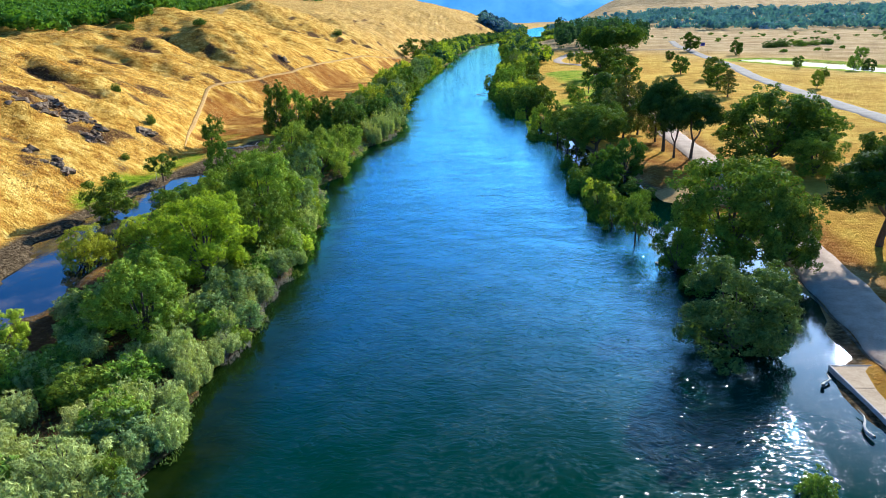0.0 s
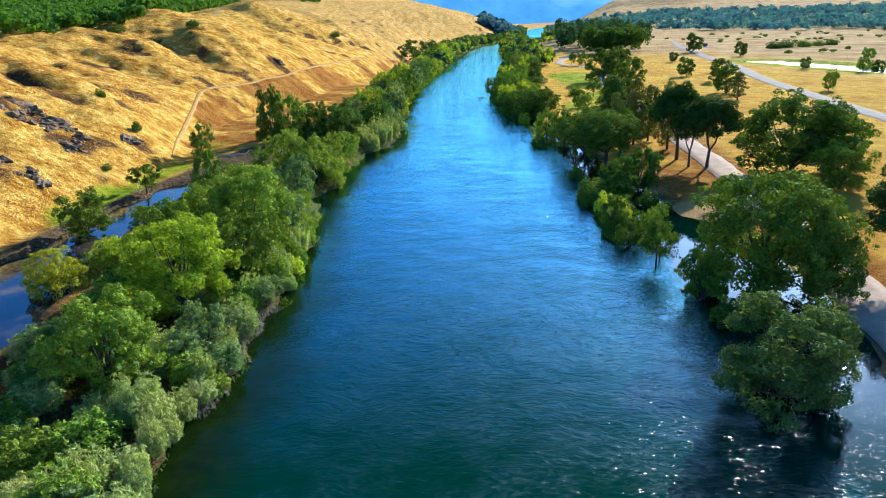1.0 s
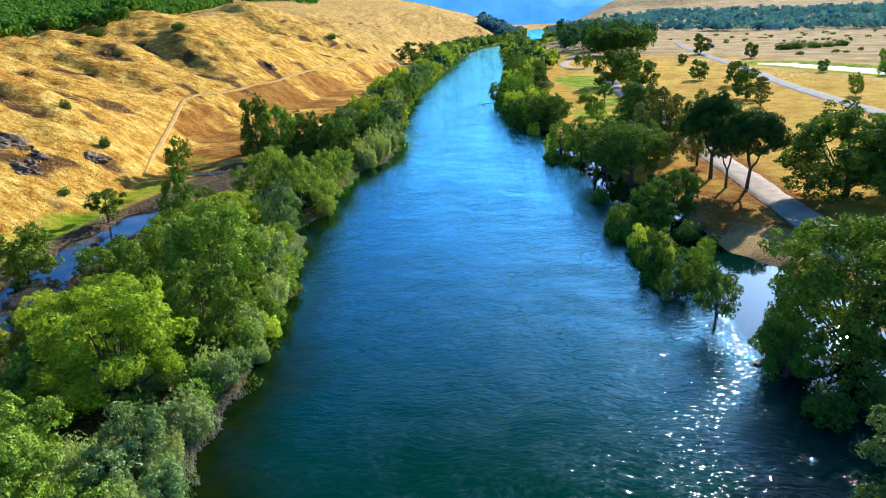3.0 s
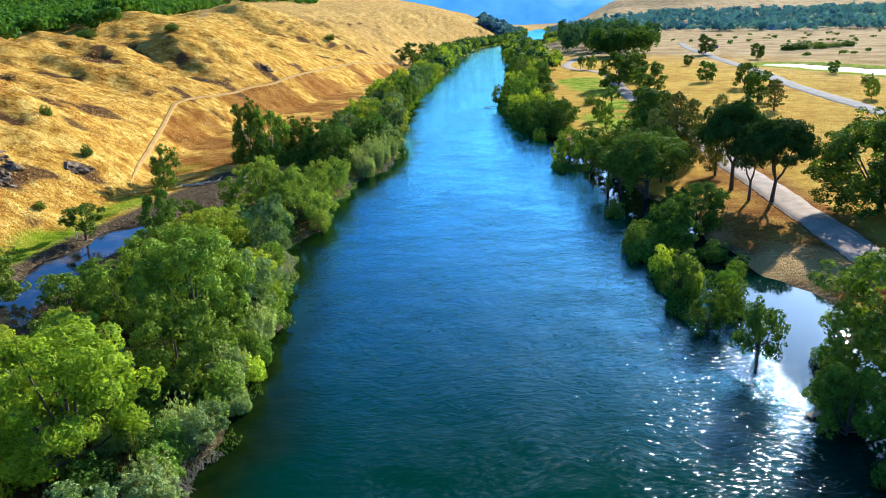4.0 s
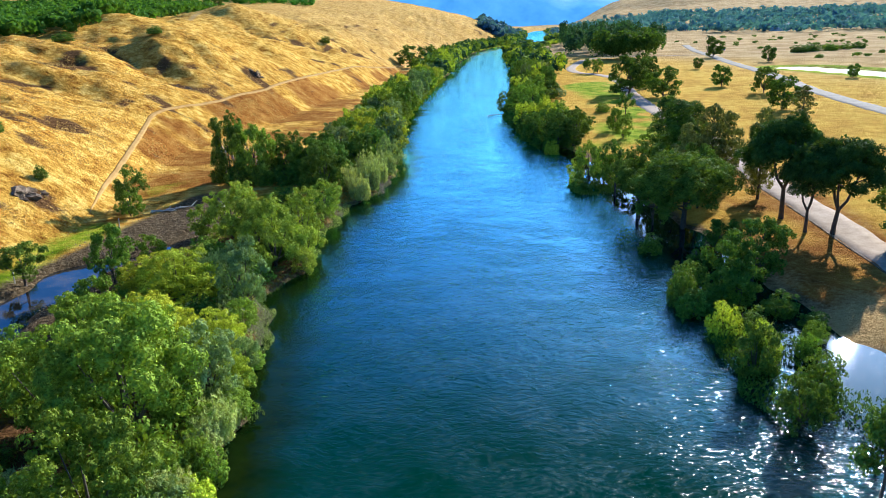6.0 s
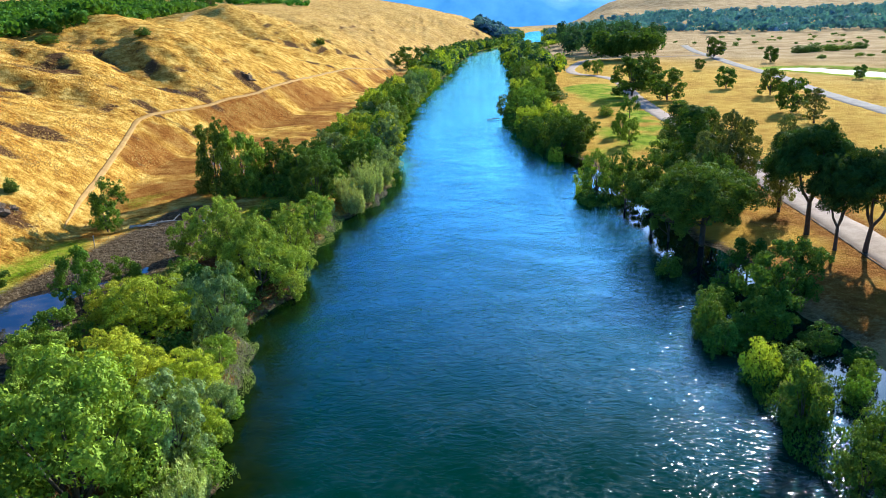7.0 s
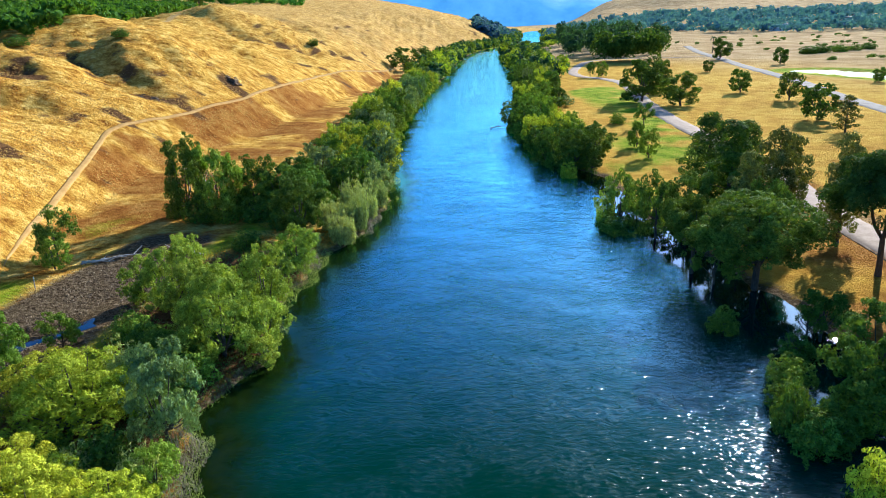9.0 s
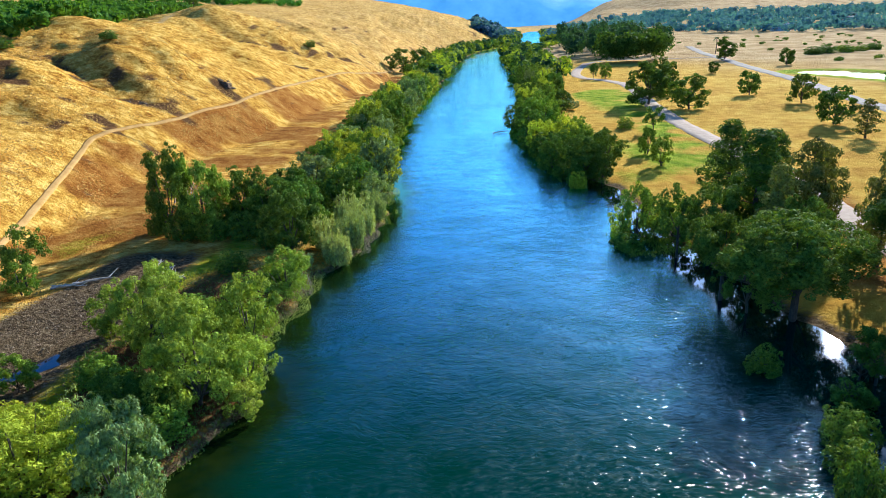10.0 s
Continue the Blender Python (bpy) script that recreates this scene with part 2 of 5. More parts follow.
    t.links.new(skin.outputs[0], ms2.inputs[2])
    t.links.new(ms2.outputs[0], t.nodes["Material Output"].inputs["Surface"])
    return m


def pond_material(name, gloss):
    """Shallow backwater: muddy body, clear blue gloss, a few scummy patches."""
    m, t, p = material(name)
    n = noise_node(t, 0.22, 5, 0.6, place_vec(t))
    df = t.nodes.new("ShaderNodeBsdfDiffuse")
    t.links.new(ramp(t, n, [(0.45, (0.010, 0.010, 0.010)), (0.68, (0.09, 0.07, 0.052))]), df.inputs["Color"])
    gl = t.nodes.new("ShaderNodeBsdfGlossy")
    gl.inputs["Color"].default_value = (*gloss, 1)
    t.links.new(ramp(t, n, [(0.5, (0.02,) * 3), (0.75, (0.25,) * 3)]), gl.inputs["Roughness"])
    b = bump(t, p, noise_node(t, 1.5, 3, 0.5, place_vec(t)), 0.12, 0.05)
    t.links.new(b.outputs[0], gl.inputs["Normal"])
    fr = node(t, "ShaderNodeFresnel", IOR=1.45)
    ms = t.nodes.new("ShaderNodeMixShader")
    t.links.new(calc(t, "MINIMUM", calc(t, "MULTIPLY", fr.outputs[0], 1.5), 1.0), ms.inputs[0])
    t.links.new(df.outputs[0], ms.inputs[1])
    t.links.new(gl.outputs[0], ms.inputs[2])
    t.links.new(ms.outputs[0], t.nodes["Material Output"].inputs["Surface"])
    return m


def surface_material(name, stops, scale, rough=0.9, relief=0.03, fine_scale=None):
    m, t, p = material(name)
    P = place_vec(t)
    a, b = noise_node(t, scale, 5, 0.65, P), noise_node(t, fine_scale or scale * 9, 5, 0.7, P)
    f = calc(t, "ADD", calc(t, "MULTIPLY", a, 0.6), calc(t, "MULTIPLY", b, 0.4))
    t.links.new(ramp(t, f, stops), p.inputs["Base Color"])
    p.inputs["Roughness"].default_value = rough
    p.inputs["Specular IOR Level"].default_value = 0.05
    bump(t, p, b, 0.6, relief)
    return m


GROUND, WATER = ground_material(), water_material()
POND, FAR_POND = pond_material("still_water", (0.62, 0.74, 0.92)), pond_material("far_still_water", (0.52, 0.52, 0.56))
LANE = surface_material("lane_concrete", [(0.3, (0.30, 0.205, 0.14)), (0.5, (0.45, 0.325, 0.235)), (0.7, (0.56, 0.42, 0.315))], 0.5)
ROAD = surface_material("road_surface", [(0.3, (0.20, 0.155, 0.125)), (0.5, (0.29, 0.235, 0.19)), (0.7, (0.37, 0.305, 0.25))], 0.3)
ROCK = surface_material("rock", [(0.35, (0.05, 0.03, 0.018)), (0.5, (0.18, 0.12, 0.075)), (0.68, (0.42, 0.31, 0.21))], 0.6, relief=0.15)
RAMP = surface_material("ramp_concrete", [(0.3, (0.38, 0.26, 0.15)), (0.5, (0.52, 0.375, 0.235)), (0.7, (0.62, 0.47, 0.32))], 0.35)
KERB = surface_material("kerb_concrete", [(0.3, (0.35, 0.32, 0.3)), (0.7, (0.6, 0.56, 0.52))], 1.5)
PAINT = surface_material("white_paint", [(0.3, (0.6, 0.6, 0.58)), (0.7, (0.8, 0.8, 0.78))], 0.6)
SLATE = surface_material("roof_grey", [(0.3, (0.14, 0.14, 0.15)), (0.7, (0.3, 0.29, 0.29))], 0.5)
PLANK = surface_material("table_wood", [(0.3, (0.36, 0.27, 0.18)), (0.7, (0.58, 0.47, 0.35))], 2.0, relief=0.005)
BLUEPAINT = surface_material("blue_paint", [(0.3, (0.05, 0.06, 0.3)), (0.7, (0.12, 0.12, 0.42))], 1.0)

# ---- lie of the land ----
XL_Y = [-300, 30, 48, 58, 79, 95, 118, 128, 135, 141, 147, 158, 165, 176, 195, 212, 230, 250, 300, 320, 400, 489, 650, 809, 870, 960, 1100, 1400, 1750, 2200, 2600]
XL_X = [-22, -21, -22.3, -22, -22.4, -21.6, -24.2, -27.3, -28.0, -25.6, -25.6, -26.8, -26.6, -25.0, -20, -18.5, -20, -22.5, -23.5, -23.5, -20, -14.5, -6, 6, 14, 34, 70, 110, 130, 200, 300]
XR_Y = [-300, 30, 60, 95, 116, 133, 150, 181, 200, 230, 260, 300, 312, 350, 443, 600, 795, 864, 960, 1100, 1400, 1750, 2200, 2600]
XR_X = [22, 22, 21.5, 22, 21, 20, 19, 17.8, 17, 15.8, 13, 10.2, 12, 18, 24.8, 31, 38, 47, 72, 112, 158, 186, 262, 360]
XS_Y = [-300, 30, 58, 60.5, 66, 75, 90, 105, 112, 122, 135, 150, 165, 200, 215, 232, 246, 260]
XS_X = [33, 33, 33.6, 36.8, 38.2, 40, 42, 42, 39, 35.5, 34, 34, 31, 25, 26, 24.5, 17, 13.5]
FOOT_Y = [-300, 0, 60, 120, 150, 175, 200, 240, 300, 373, 450, 600, 900, 1100, 1300, 1500, 1700, 2500]
FOOT_X = [-70, -68, -67, -67, -66, -67, -72, -76, -66, -58, -50, -44, -26, 50, 84, 98, 110, 60]
GULLIES = [((-134, 318), (-122, 305), (-108, 292), (-96, 288), (-82, 291)), ((-124, 270), (-110, 263), (-100, 260), (-89, 257)),
           ((-134, 238), (-121, 241), (-108, 242), (-96, 247)), ((-122, 202), (-103, 197), (-95, 201), (-86, 212)),
           ((-112, 466), (-97, 462), (-80, 500), (-60, 524)), ((-94, 432), (-75, 426), (-62, 452)),
           ((-112, 182), (-96, 176), (-84, 172), (-73, 166)), ((-100, 340), (-86, 328), (-76, 322))]


TRAIL = [(-69.5, 172), (-73.2, 184), (-77.2, 199), (-80, 210), (-83.8, 225), (-88.8, 245), (-88.8, 254), (-87.2, 263), (-84, 277), (-80.8, 298), (-78, 317), (-74.3, 351), (-71.5, 388), (-66, 440), (-53, 536), (-45, 640)]
POND_LINE = [(191, 478), (200, 455), (206, 425), (212, 390), (225, 360), (260, 330), (320, 300)]


OUTCROPS = [(-92, 158, 12, 5), (-86, 154, 14, 5), (-80, 149, 9, 4), (-78, 128, 9, 4), (-96, 150, 7, 4), (-76, 167, 4, 3), (-85, 331, 3, 2), (-96, 288, 3, 3)]


def left_bank(y):
    return np.interp(y, XL_Y, XL_X) + 0.6 * np.sin(y * 0.31) + 0.5 * np.sin(y * 0.83 + 1)


def right_bank(y):
    return np.interp(y, XR_Y, XR_X) + 0.5 * np.sin(y * 0.37 + 2) + 0.4 * np.sin(y * 0.9)


def shore(y):
    return np.maximum(np.interp(y, XS_Y, XS_X) + 0.6 * np.sin(y * 0.45), right_bank(y)) * (y < 260) + right_bank(y) * (y >= 260)


def smooth(a, b, v):
    q = np.clip((v - a) / (b - a), 0, 1)
    return q * q * (3 - 2 * q)


GRIDS = {}


def field(x, y, scale, seed=0, octaves=3):
    """Smooth value noise on arrays, about -1 to 1."""
    out, amp, tot = 0.0, 1.0, 0.0
    for k in range(octaves):
        if (seed, k) not in GRIDS:
            GRIDS[seed, k] = np.random.RandomState(seed * 31 + k).uniform(-1, 1, (256, 256))
        g = GRIDS[seed, k]
        u, v = x / scale * 2 ** k + 91.7, y / scale * 2 ** k + 37.3
        i, j = np.floor(u).astype(int), np.floor(v).astype(int)
        a, b = u - i, v - j
        a, b = a * a * (3 - 2 * a), b * b * (3 - 2 * b)
        G = lambda m, n: g[m % 256, n % 256]
        out = out + amp * (G(i, j) * (1 - a) * (1 - b) + G(i + 1, j) * a * (1 - b) + G(i, j + 1) * (1 - a) * b + G(i + 1, j + 1) * a * b)
        tot, amp = tot + amp, amp * 0.5
    return out / tot * 1.6


def near_line(x, y, pts):
    d = np.full(np.shape(x), 1e9)
    for (ax, ay), (bx, by) in zip(pts, pts[1:]):
        vx, vy = bx - ax, by - ay
        s = np.clip(((x - ax) * vx + (y - ay) * vy) / (vx * vx + vy * vy), 0, 1)
        d = np.minimum(d, np.hypot(x - ax - s * vx, y - ay - s * vy))
    return d


def pond_depth(x, y):
    """1 in the side channel left of the wooded bank, 0 outside."""
    c = np.interp(y, [40, 60, 78, 100, 122, 135, 147, 152, 160], [-56, -54, -52, -58, -58, -58, -56, -51, -48])
    w = np.interp(y, [40, 60, 78, 100, 122, 135, 146, 150, 154, 157], [3.4, 4, 4.8, 5.8, 4.8, 3.6, 3.9, 3.4, 1.6, 0.01])
    return 1 - smooth(w - 0.8, w + 1.2, np.abs(x - c + 0.8 * np.sin(y * 0.4)))


def gully_mask(x, y):
    wx = x + 5 * field(x, y, 24, 5)
    wy = y + 5 * field(x, y, 24, 6)
    return np.min([near_line(wx, wy, g) for g in GULLIES], axis=0)


def uphill(x, y):
    return np.interp(y, FOOT_Y, FOOT_X) - x


def height(x, y):
    x, y = np.asarray(x, float), np.asarray(y, float)
    xl, xr, xs = left_bank(y), right_bank(y), shore(y)
    mid = (x > xl) & (x < xr)
    # left side: wooded bank, side channel, then the hill
    zl = 0.7 + 0.25 * field(x, y, 9, 1)
    zl = zl - 1.4 * pond_depth(x, y)
    d = np.maximum(uphill(x, y), 0)
    crest = np.interp(y, [-300, 100, 310, 500, 900, 1300, 1700, 2200], [30, 30.5, 30.5, 40, 72, 92, 74, 0])
    slope = np.interp(y, [300, 500, 900, 1500], [36, 50, 120, 170])
    hill = crest * (1 - np.exp(-np.maximum(d - 2, 0) / slope))
    hill = hill + 5.0 * np.exp(-(((x + 104) / 26) ** 2 + ((y - 352) / 34) ** 2)) + 2.5 * np.exp(-(((x + 112) / 14) ** 2 + ((y - 326) / 16) ** 2))
    hill = hill + 6.0 * np.exp(-(((x + 140) / 30) ** 2 + ((y - 375) / 36) ** 2)) + 8.0 * np.exp(-(((x + 132) / 40) ** 2 + ((y - 500) / 50) ** 2))
    on = smooth(5, 26, d) * (1 - 0.75 * smooth(85, 130, d))
    beside = np.interp(y, [q[1] for q in TRAIL], [q[0] for q in TRAIL]) - x
    on = on * (1 - (1 - smooth(0, 24, beside)) * smooth(178, 200, y) * (1 - smooth(560, 640, y)))
    gd = gully_mask(x, y)
    wide = 1 + 1.3 * smooth(350, 460, y)
    along, across = x * 0.80 - y * 0.6, x * 0.6 + y * 0.80
    rid = field(across + 6 * field(x, y, 40, 14), along * 0.33, 24, 8, 3)
    bite = 0.45 + 0.75 * smooth(-0.5, 0.7, field(x, y, 22, 15))
    hill = hill + on * (1.2 + 2.3 * rid + 1.6 * field(x, y, 34, 3) + 1.5 * field(across, along * 0.5, 12, 4) + 0.5 * field(x, y, 3.4, 16, 2))
    hill = hill - on * wide ** 0.4 * (1.7 * np.exp(-(gd / (11.0 * wide)) ** 2) + 1.3 * bite * np.exp(-(gd / (3.2 + 1.4 * field(x, y, 15, 17)) / wide) ** 2))
    zl = zl + hill
    zl = zl * smooth(-0.3, 2.0, xl - x) - 1.5 * (1 - smooth(-2.5, 1.2, xl - x))
    # right side: flooded margin, park, plain
    zr = 0.9 * smooth(0, 5, x - xs) + 0.007 * np.clip(x - xs, 0, 200) + 0.15 * field(x, y, 12, 2) * smooth(2, 10, x - xs)
    zr = np.where(x < xs, -0.45 * smooth(0, 3, xs - x), zr)
    zr = zr - 1.0 * (1 - smooth(-2.5, 1.2, x - xr))
    far_pond = near_line(x, y, POND_LINE)
    zr = zr - 2.4 * (1 - smooth(9.0, 15.0, far_pond)) * (x > 100)
    zr = zr + smooth(250, 700, x) * 2.0 + 1.2 * np.maximum(field(x, y, 120, 7), 0.0) * smooth(230, 420, x)
    z = np.where(x < (xl + xr) / 2, zl, zr)
    # distance: the valley floor rises into low hills
    r = np.hypot(x, y)
    off = np.maximum(np.maximum(xl - x, x - xr), 0)
    far = smooth(1150, 3700, r) * np.maximum(smooth(30, 320, off), smooth(2000, 2500, y))
    az = np.degrees(np.arctan2(x, np.maximum(y, 1.0)))
    hills = (smooth(7.5, 12.0, az) + 0.6 * smooth(-9, -13, az) * smooth(2400, 3400, r)) * (95 + 40 * field(x, y, 1100, 9) + 18 * field(x, y, 300, 10))
    z = z + far * hills
    return z


def grid_axis(parts):
    out = []
    for a, b, step in parts:
        out += list(np.arange(a, b, step))
    return np.array(out + [parts[-1][1]], float)


def sheet(name, xs, ys, zf, mat, keep=None):
    X, Y = np.meshgrid(xs, ys)
    Z = zf(X, Y)
    nx, ny = len(xs), len(ys)
    idx = np.arange(nx * ny).reshape(ny, nx)
    f = np.stack([idx[:-1, :-1], idx[:-1, 1:], idx[1:, 1:], idx[1:, :-1]], -1).reshape(-1, 4)
    me = make_mesh(name, np.stack([X, Y, Z], -1).reshape(-1, 3), f, mat)
    me.polygons.foreach_set("use_smooth", np.ones(len(f), bool))
    return new(name, me), X.ravel(), Y.ravel()


def make_mesh(name, verts, quads, mat):
    """A mesh from arrays of corners and of quads."""
    me = bpy.data.meshes.new(name)
    verts, quads = np.asarray(verts, np.float32), np.asarray(quads, np.int32)
    k = quads.shape[1]
    me.vertices.add(len(verts))
    me.vertices.foreach_set("co", verts.ravel())
    me.loops.add(quads.size)
    me.loops.foreach_set("vertex_index", quads.ravel())
    me.polygons.add(len(quads))
    me.polygons.foreach_set("loop_start", np.arange(len(quads), dtype=np.int32) * k)
    me.update(calc_edges=True)
    me.materials.append(mat)
    return me


def paint(me, name, rgb):
    a = me.attributes.new(name, "FLOAT_COLOR", "POINT")
    a.data.foreach_set("color", np.concatenate([rgb, np.ones((len(rgb), 1))], 1).astype(np.float32).ravel())


def ribbon(name, pts, width, mat, lift, step=2.5, taper=0):
    """A road laid on the ground along a smooth line."""
    P = [Vector((*p, 0)) for p in pts]
    line = []
    for k in range(len(P) - 1):
        a, b, c, d = P[max(k - 1, 0)], P[k], P[k + 1], P[min(k + 2, len(P) - 1)]
        n = max(2, int((c - b).length / step))
        for i in range(n):
            u = i / n
            line.append(0.5 * (2 * b + (c - a) * u + (2 * a - 5 * b + 4 * c - d) * u * u + (3 * b - a - 3 * c + d) * u ** 3))
    line.append(P[-1])
    L = np.array([v[:2] for v in line])
    T = np.gradient(L, axis=0)
    T /= np.linalg.norm(T, axis=1)[:, None]
    N = np.stack([T[:, 1], -T[:, 0]], 1)
    offs = np.array([-0.5, -0.47, -0.2, 0.2, 0.47, 0.5]) * width
    drop = np.array([-0.25, lift, lift + 0.03, lift + 0.03, lift, -0.25])
    V = []
    for k in range(len(L)):
        wob = (min(1, (k + 1) / taper, (len(L) - k) / taper) if taper else 1) * (1 + 0.05 * math.sin(k * 1.7) + 0.04 * math.sin(k * 0.61))
        q = L[k] + N[k] * offs[:, None] * wob
        zz = height(q[:, 0], q[:, 1])
        V.append(np.column_stack([q, np.full(6, zz.max()) * 0.5 + zz * 0.5 + drop]))
    V = np.concatenate(V)
    n = len(L)
    f = [(k * 6 + j, k * 6 + j + 1, (k + 1) * 6 + j + 1, (k + 1) * 6 + j) for k in range(n - 1) for j in range(5)]
    me = make_mesh(name, V, f, mat)
    me.polygons.foreach_set("use_smooth", np.ones(len(f), bool))
    return new(name, me)


# ---- ground ----
gx = grid_axis([(-4600, -1200, 120), (-1200, -400, 35), (-400, -160, 8), (-160, -20, 1.6), (-20, 70, 2.2), (70, 260, 4), (260, 900, 20), (900, 4600, 100)])
gy = grid_axis([(-1500, -100, 100), (-100, 30, 8), (30, 330, 1.7), (330, 640, 5), (640, 1700, 16), (1700, 4700, 80)])
ground, GXX, GYY = sheet("ground", gx, gy, height, GROUND)
tagged(ground, "dry golden grass hillside, mud and park lawn", "ground", kind="structure")
TRACK = [(-149, 442), (-160, 490), (-177, 547), (-186, 610)]
LANE_LINE = [(37, 20), (40, 48), (42.8, 68), (45.6, 88), (49.5, 112), (51.5, 138), (53.5, 165), (55, 190), (58.5, 218), (61, 255), (61.5, 288), (62.6, 312), (65.4, 342), (68, 366), (74, 410), (76.5, 446), (72, 472), (65, 490), (65, 520), (75, 567), (90, 622)]
zone, zone_b = np.zeros((len(GXX), 3)), np.zeros((len(GXX), 3))
d_hill = uphill(GXX, GYY)
n1, n2 = field(GXX, GYY, 14, 11), field(GXX, GYY, 40, 12)
left = GXX < (left_bank(GYY) + right_bank(GYY)) / 2
xs_all, xl_all = shore(GYY), left_bank(GYY)
# green: foot of the hill beside the channel, strips behind the bank, the park's watered lawn, the far pond's margin
zone[:, 0] = np.where(left, np.exp(-((d_hill + 0.5) / 5.0) ** 2) * (0.5 + 0.6 * n1) * (1 - smooth(168, 192, GYY)) + (0.3 + 0.6 * n1) * np.exp(-((GXX + 62) / 11) ** 2 - ((GYY - 184) / 19) ** 2), 0)
zone[:, 0] += np.where(left, smooth(12, 17, xl_all - GXX) * (1 - smooth(19, 27, xl_all - GXX)) * 0.6 * (1 - smooth(190, 215, GYY)) + (1 - smooth(10, 24, xl_all - GXX)) * 0.9 * smooth(190, 215, GYY) * (1 - smooth(1000, 1300, GYY)), 0)
lawn_mask = 1.5 * np.exp(-(((GXX - 54) / 9) ** 2 + ((GYY - 292) / 36) ** 2)) + 1.4 * np.exp(-(((GXX - 58) / 12) ** 2 + ((GYY - 400) / 42) ** 2)) + 1.0 * np.exp(-(((GXX - 43) / 9) ** 2 + ((GYY - 256) / 26) ** 2))
fpd = near_line(GXX, GYY, POND_LINE)
zone[:, 0] += np.where(~left, lawn_mask * (0.75 + 0.9 * n1) + np.exp(-((fpd - 19) / 8) ** 2) * 0.8 + (1 - smooth(4, 13, GXX - xs_all)) * (0.05 + 0.45 * n1) * smooth(165, 190, GYY), 0)
zone[:, 0] += np.where(~left & (GXX < 120) & (GYY < 420), (0.04 + 0.28 * n2) * smooth(150, 200, GYY), 0)
# mud: around the side channel and the river's edge
pc = np.interp(GYY, [40, 100, 147, 165, 200], [-54, -58, -54, -52, -50])
zone[:, 1] = np.where(left, np.exp(-((GXX - pc) / np.interp(GYY, [40, 140, 165, 180], [10.5, 10.0, 8.5, 7.0])) ** 4) * (1 - smooth(184, 196, GYY)), 0) * 1.1
zone[:, 1] += np.where(left, (1 - smooth(0.5, 2.5, xl_all - GXX)) * 0.9, (1 - smooth(0.5, 3.5, GXX - xs_all)) * 0.9) * (1 - smooth(1300, 1600, GYY))
# rock and dark scrub in the gullies
gm = gully_mask(GXX, GYY)
zone[:, 2] = np.where(left & (d_hill > 4), np.exp(-(gm / 3.3) ** 2) * (0.5 + 0.8 * n1 + 0.8 * field(GXX, GYY, 4.5, 18)) + 0.75 * smooth(0.4, 0.95, field(GXX, GYY, 9, 13)) * (1 - smooth(55, 100, d_hill)), 0)
# same dark brown under the bank trees: litter, with their shade painted in
zone[:, 2] += np.where(left, smooth(0.2, 1.5, xl_all - GXX) * (1 - smooth(15, 21, xl_all - GXX - 8 * (1 - smooth(96, 116, GYY)))) * (1 - smooth(172, 190, GYY)) * 0.75, 0)
for cx, cy, n, spread in OUTCROPS:
    zone[:, 2] += 0.9 * np.exp(-((GXX - cx) ** 2 + (GYY - cy) ** 2) / (spread * 1.1) ** 2) * (0.6 + 0.8 * field(GXX, GYY, 3.5, 19))
zone_b[:, 0] = np.where(left, 0, 1.0)
zone_b[:, 1] = np.where(left, smooth(-2.0, 1.0, GXX - np.interp(GYY, [q[1] for q in TRAIL], [q[0] for q in TRAIL]) + 2 * n1) * smooth(170, 190, GYY) * (1 - smooth(520, 640, GYY)) * smooth(12, 24, xl_all - GXX) * (0.55 + 0.75 * n1 + 0.4 * n2), np.maximum(np.exp(-((GXX - np.interp(GYY, [20, 139, 225], [40, 51, 58])) / 8) ** 2) * (1 - smooth(225, 250, GYY)) * 0.85, (1 - smooth(0, 5, GXX - np.interp(GYY, [20, 139, 225], [40, 50, 56]))) * (1 - smooth(165, 190, GYY)) * (0.75 + 0.5 * n1)))
zone_b[:, 2] = np.where(left, 0.7 * np.exp(-(near_line(GXX, GYY, TRACK) / 3) ** 2), zone_b[:, 1] * (0.42 + 0.4 * n1))
# pale stubble on the far hill field and the far plain
zone_c = np.zeros((len(GXX), 3))
zone_c[:, 0] = np.where(left, smooth(430, 640, GYY) * 0.4, 0.95 * smooth(170, 330, GXX + 0.25 * GYY - 60) + smooth(560, 760, GYY))
paint(ground.data, "zone_c", np.clip(zone_c, 0, 1))
paint(ground.data, "zone", np.clip(zone, 0, 1))
paint(ground.data, "zone_b", np.clip(zone_b, 0, 1))

# ---- water ----
wy = grid_axis([(-300, 20, 10), (20, 330, 2.0), (330, 900, 8), (900, 2300, 25)])
wu = np.concatenate([np.linspace(0, 0.25, 14)[:-1], np.linspace(0.25, 0.6, 9)[:-1], np.linspace(0.6, 1, 30)])
WL, WR = left_bank(wy) - 2.2, np.maximum(shore(wy), right_bank(wy)) + 3.0
V = np.stack([WL[:, None] + (WR - WL)[:, None] * wu, np.repeat(wy[:, None], len(wu), 1), np.zeros((len(wy), len(wu)))], -1).reshape(-1, 3)
ii = np.arange(len(V)).reshape(len(wy), len(wu))
river = new("river", make_mesh("river", V, np.stack([ii[:-1, :-1], ii[:-1, 1:], ii[1:, 1:], ii[1:, :-1]], -1).reshape(-1, 4), WATER))
rb = right_bank(V[:, 1])
still = smooth(4.4, 5.6, V[:, 0] - rb) * (V[:, 1] < 262)
# band along the left bank for the painted tree reflections over the shallows
inshore = 1 - smooth(1.2, np.interp(V[:, 1], [150, 185], [8.0, 5.5]) + 2.5 * field(V[:, 0], V[:, 1], 18, 33), V[:, 0] - left_bank(V[:, 1]))
inshore = inshore * (V[:, 1] < 330)
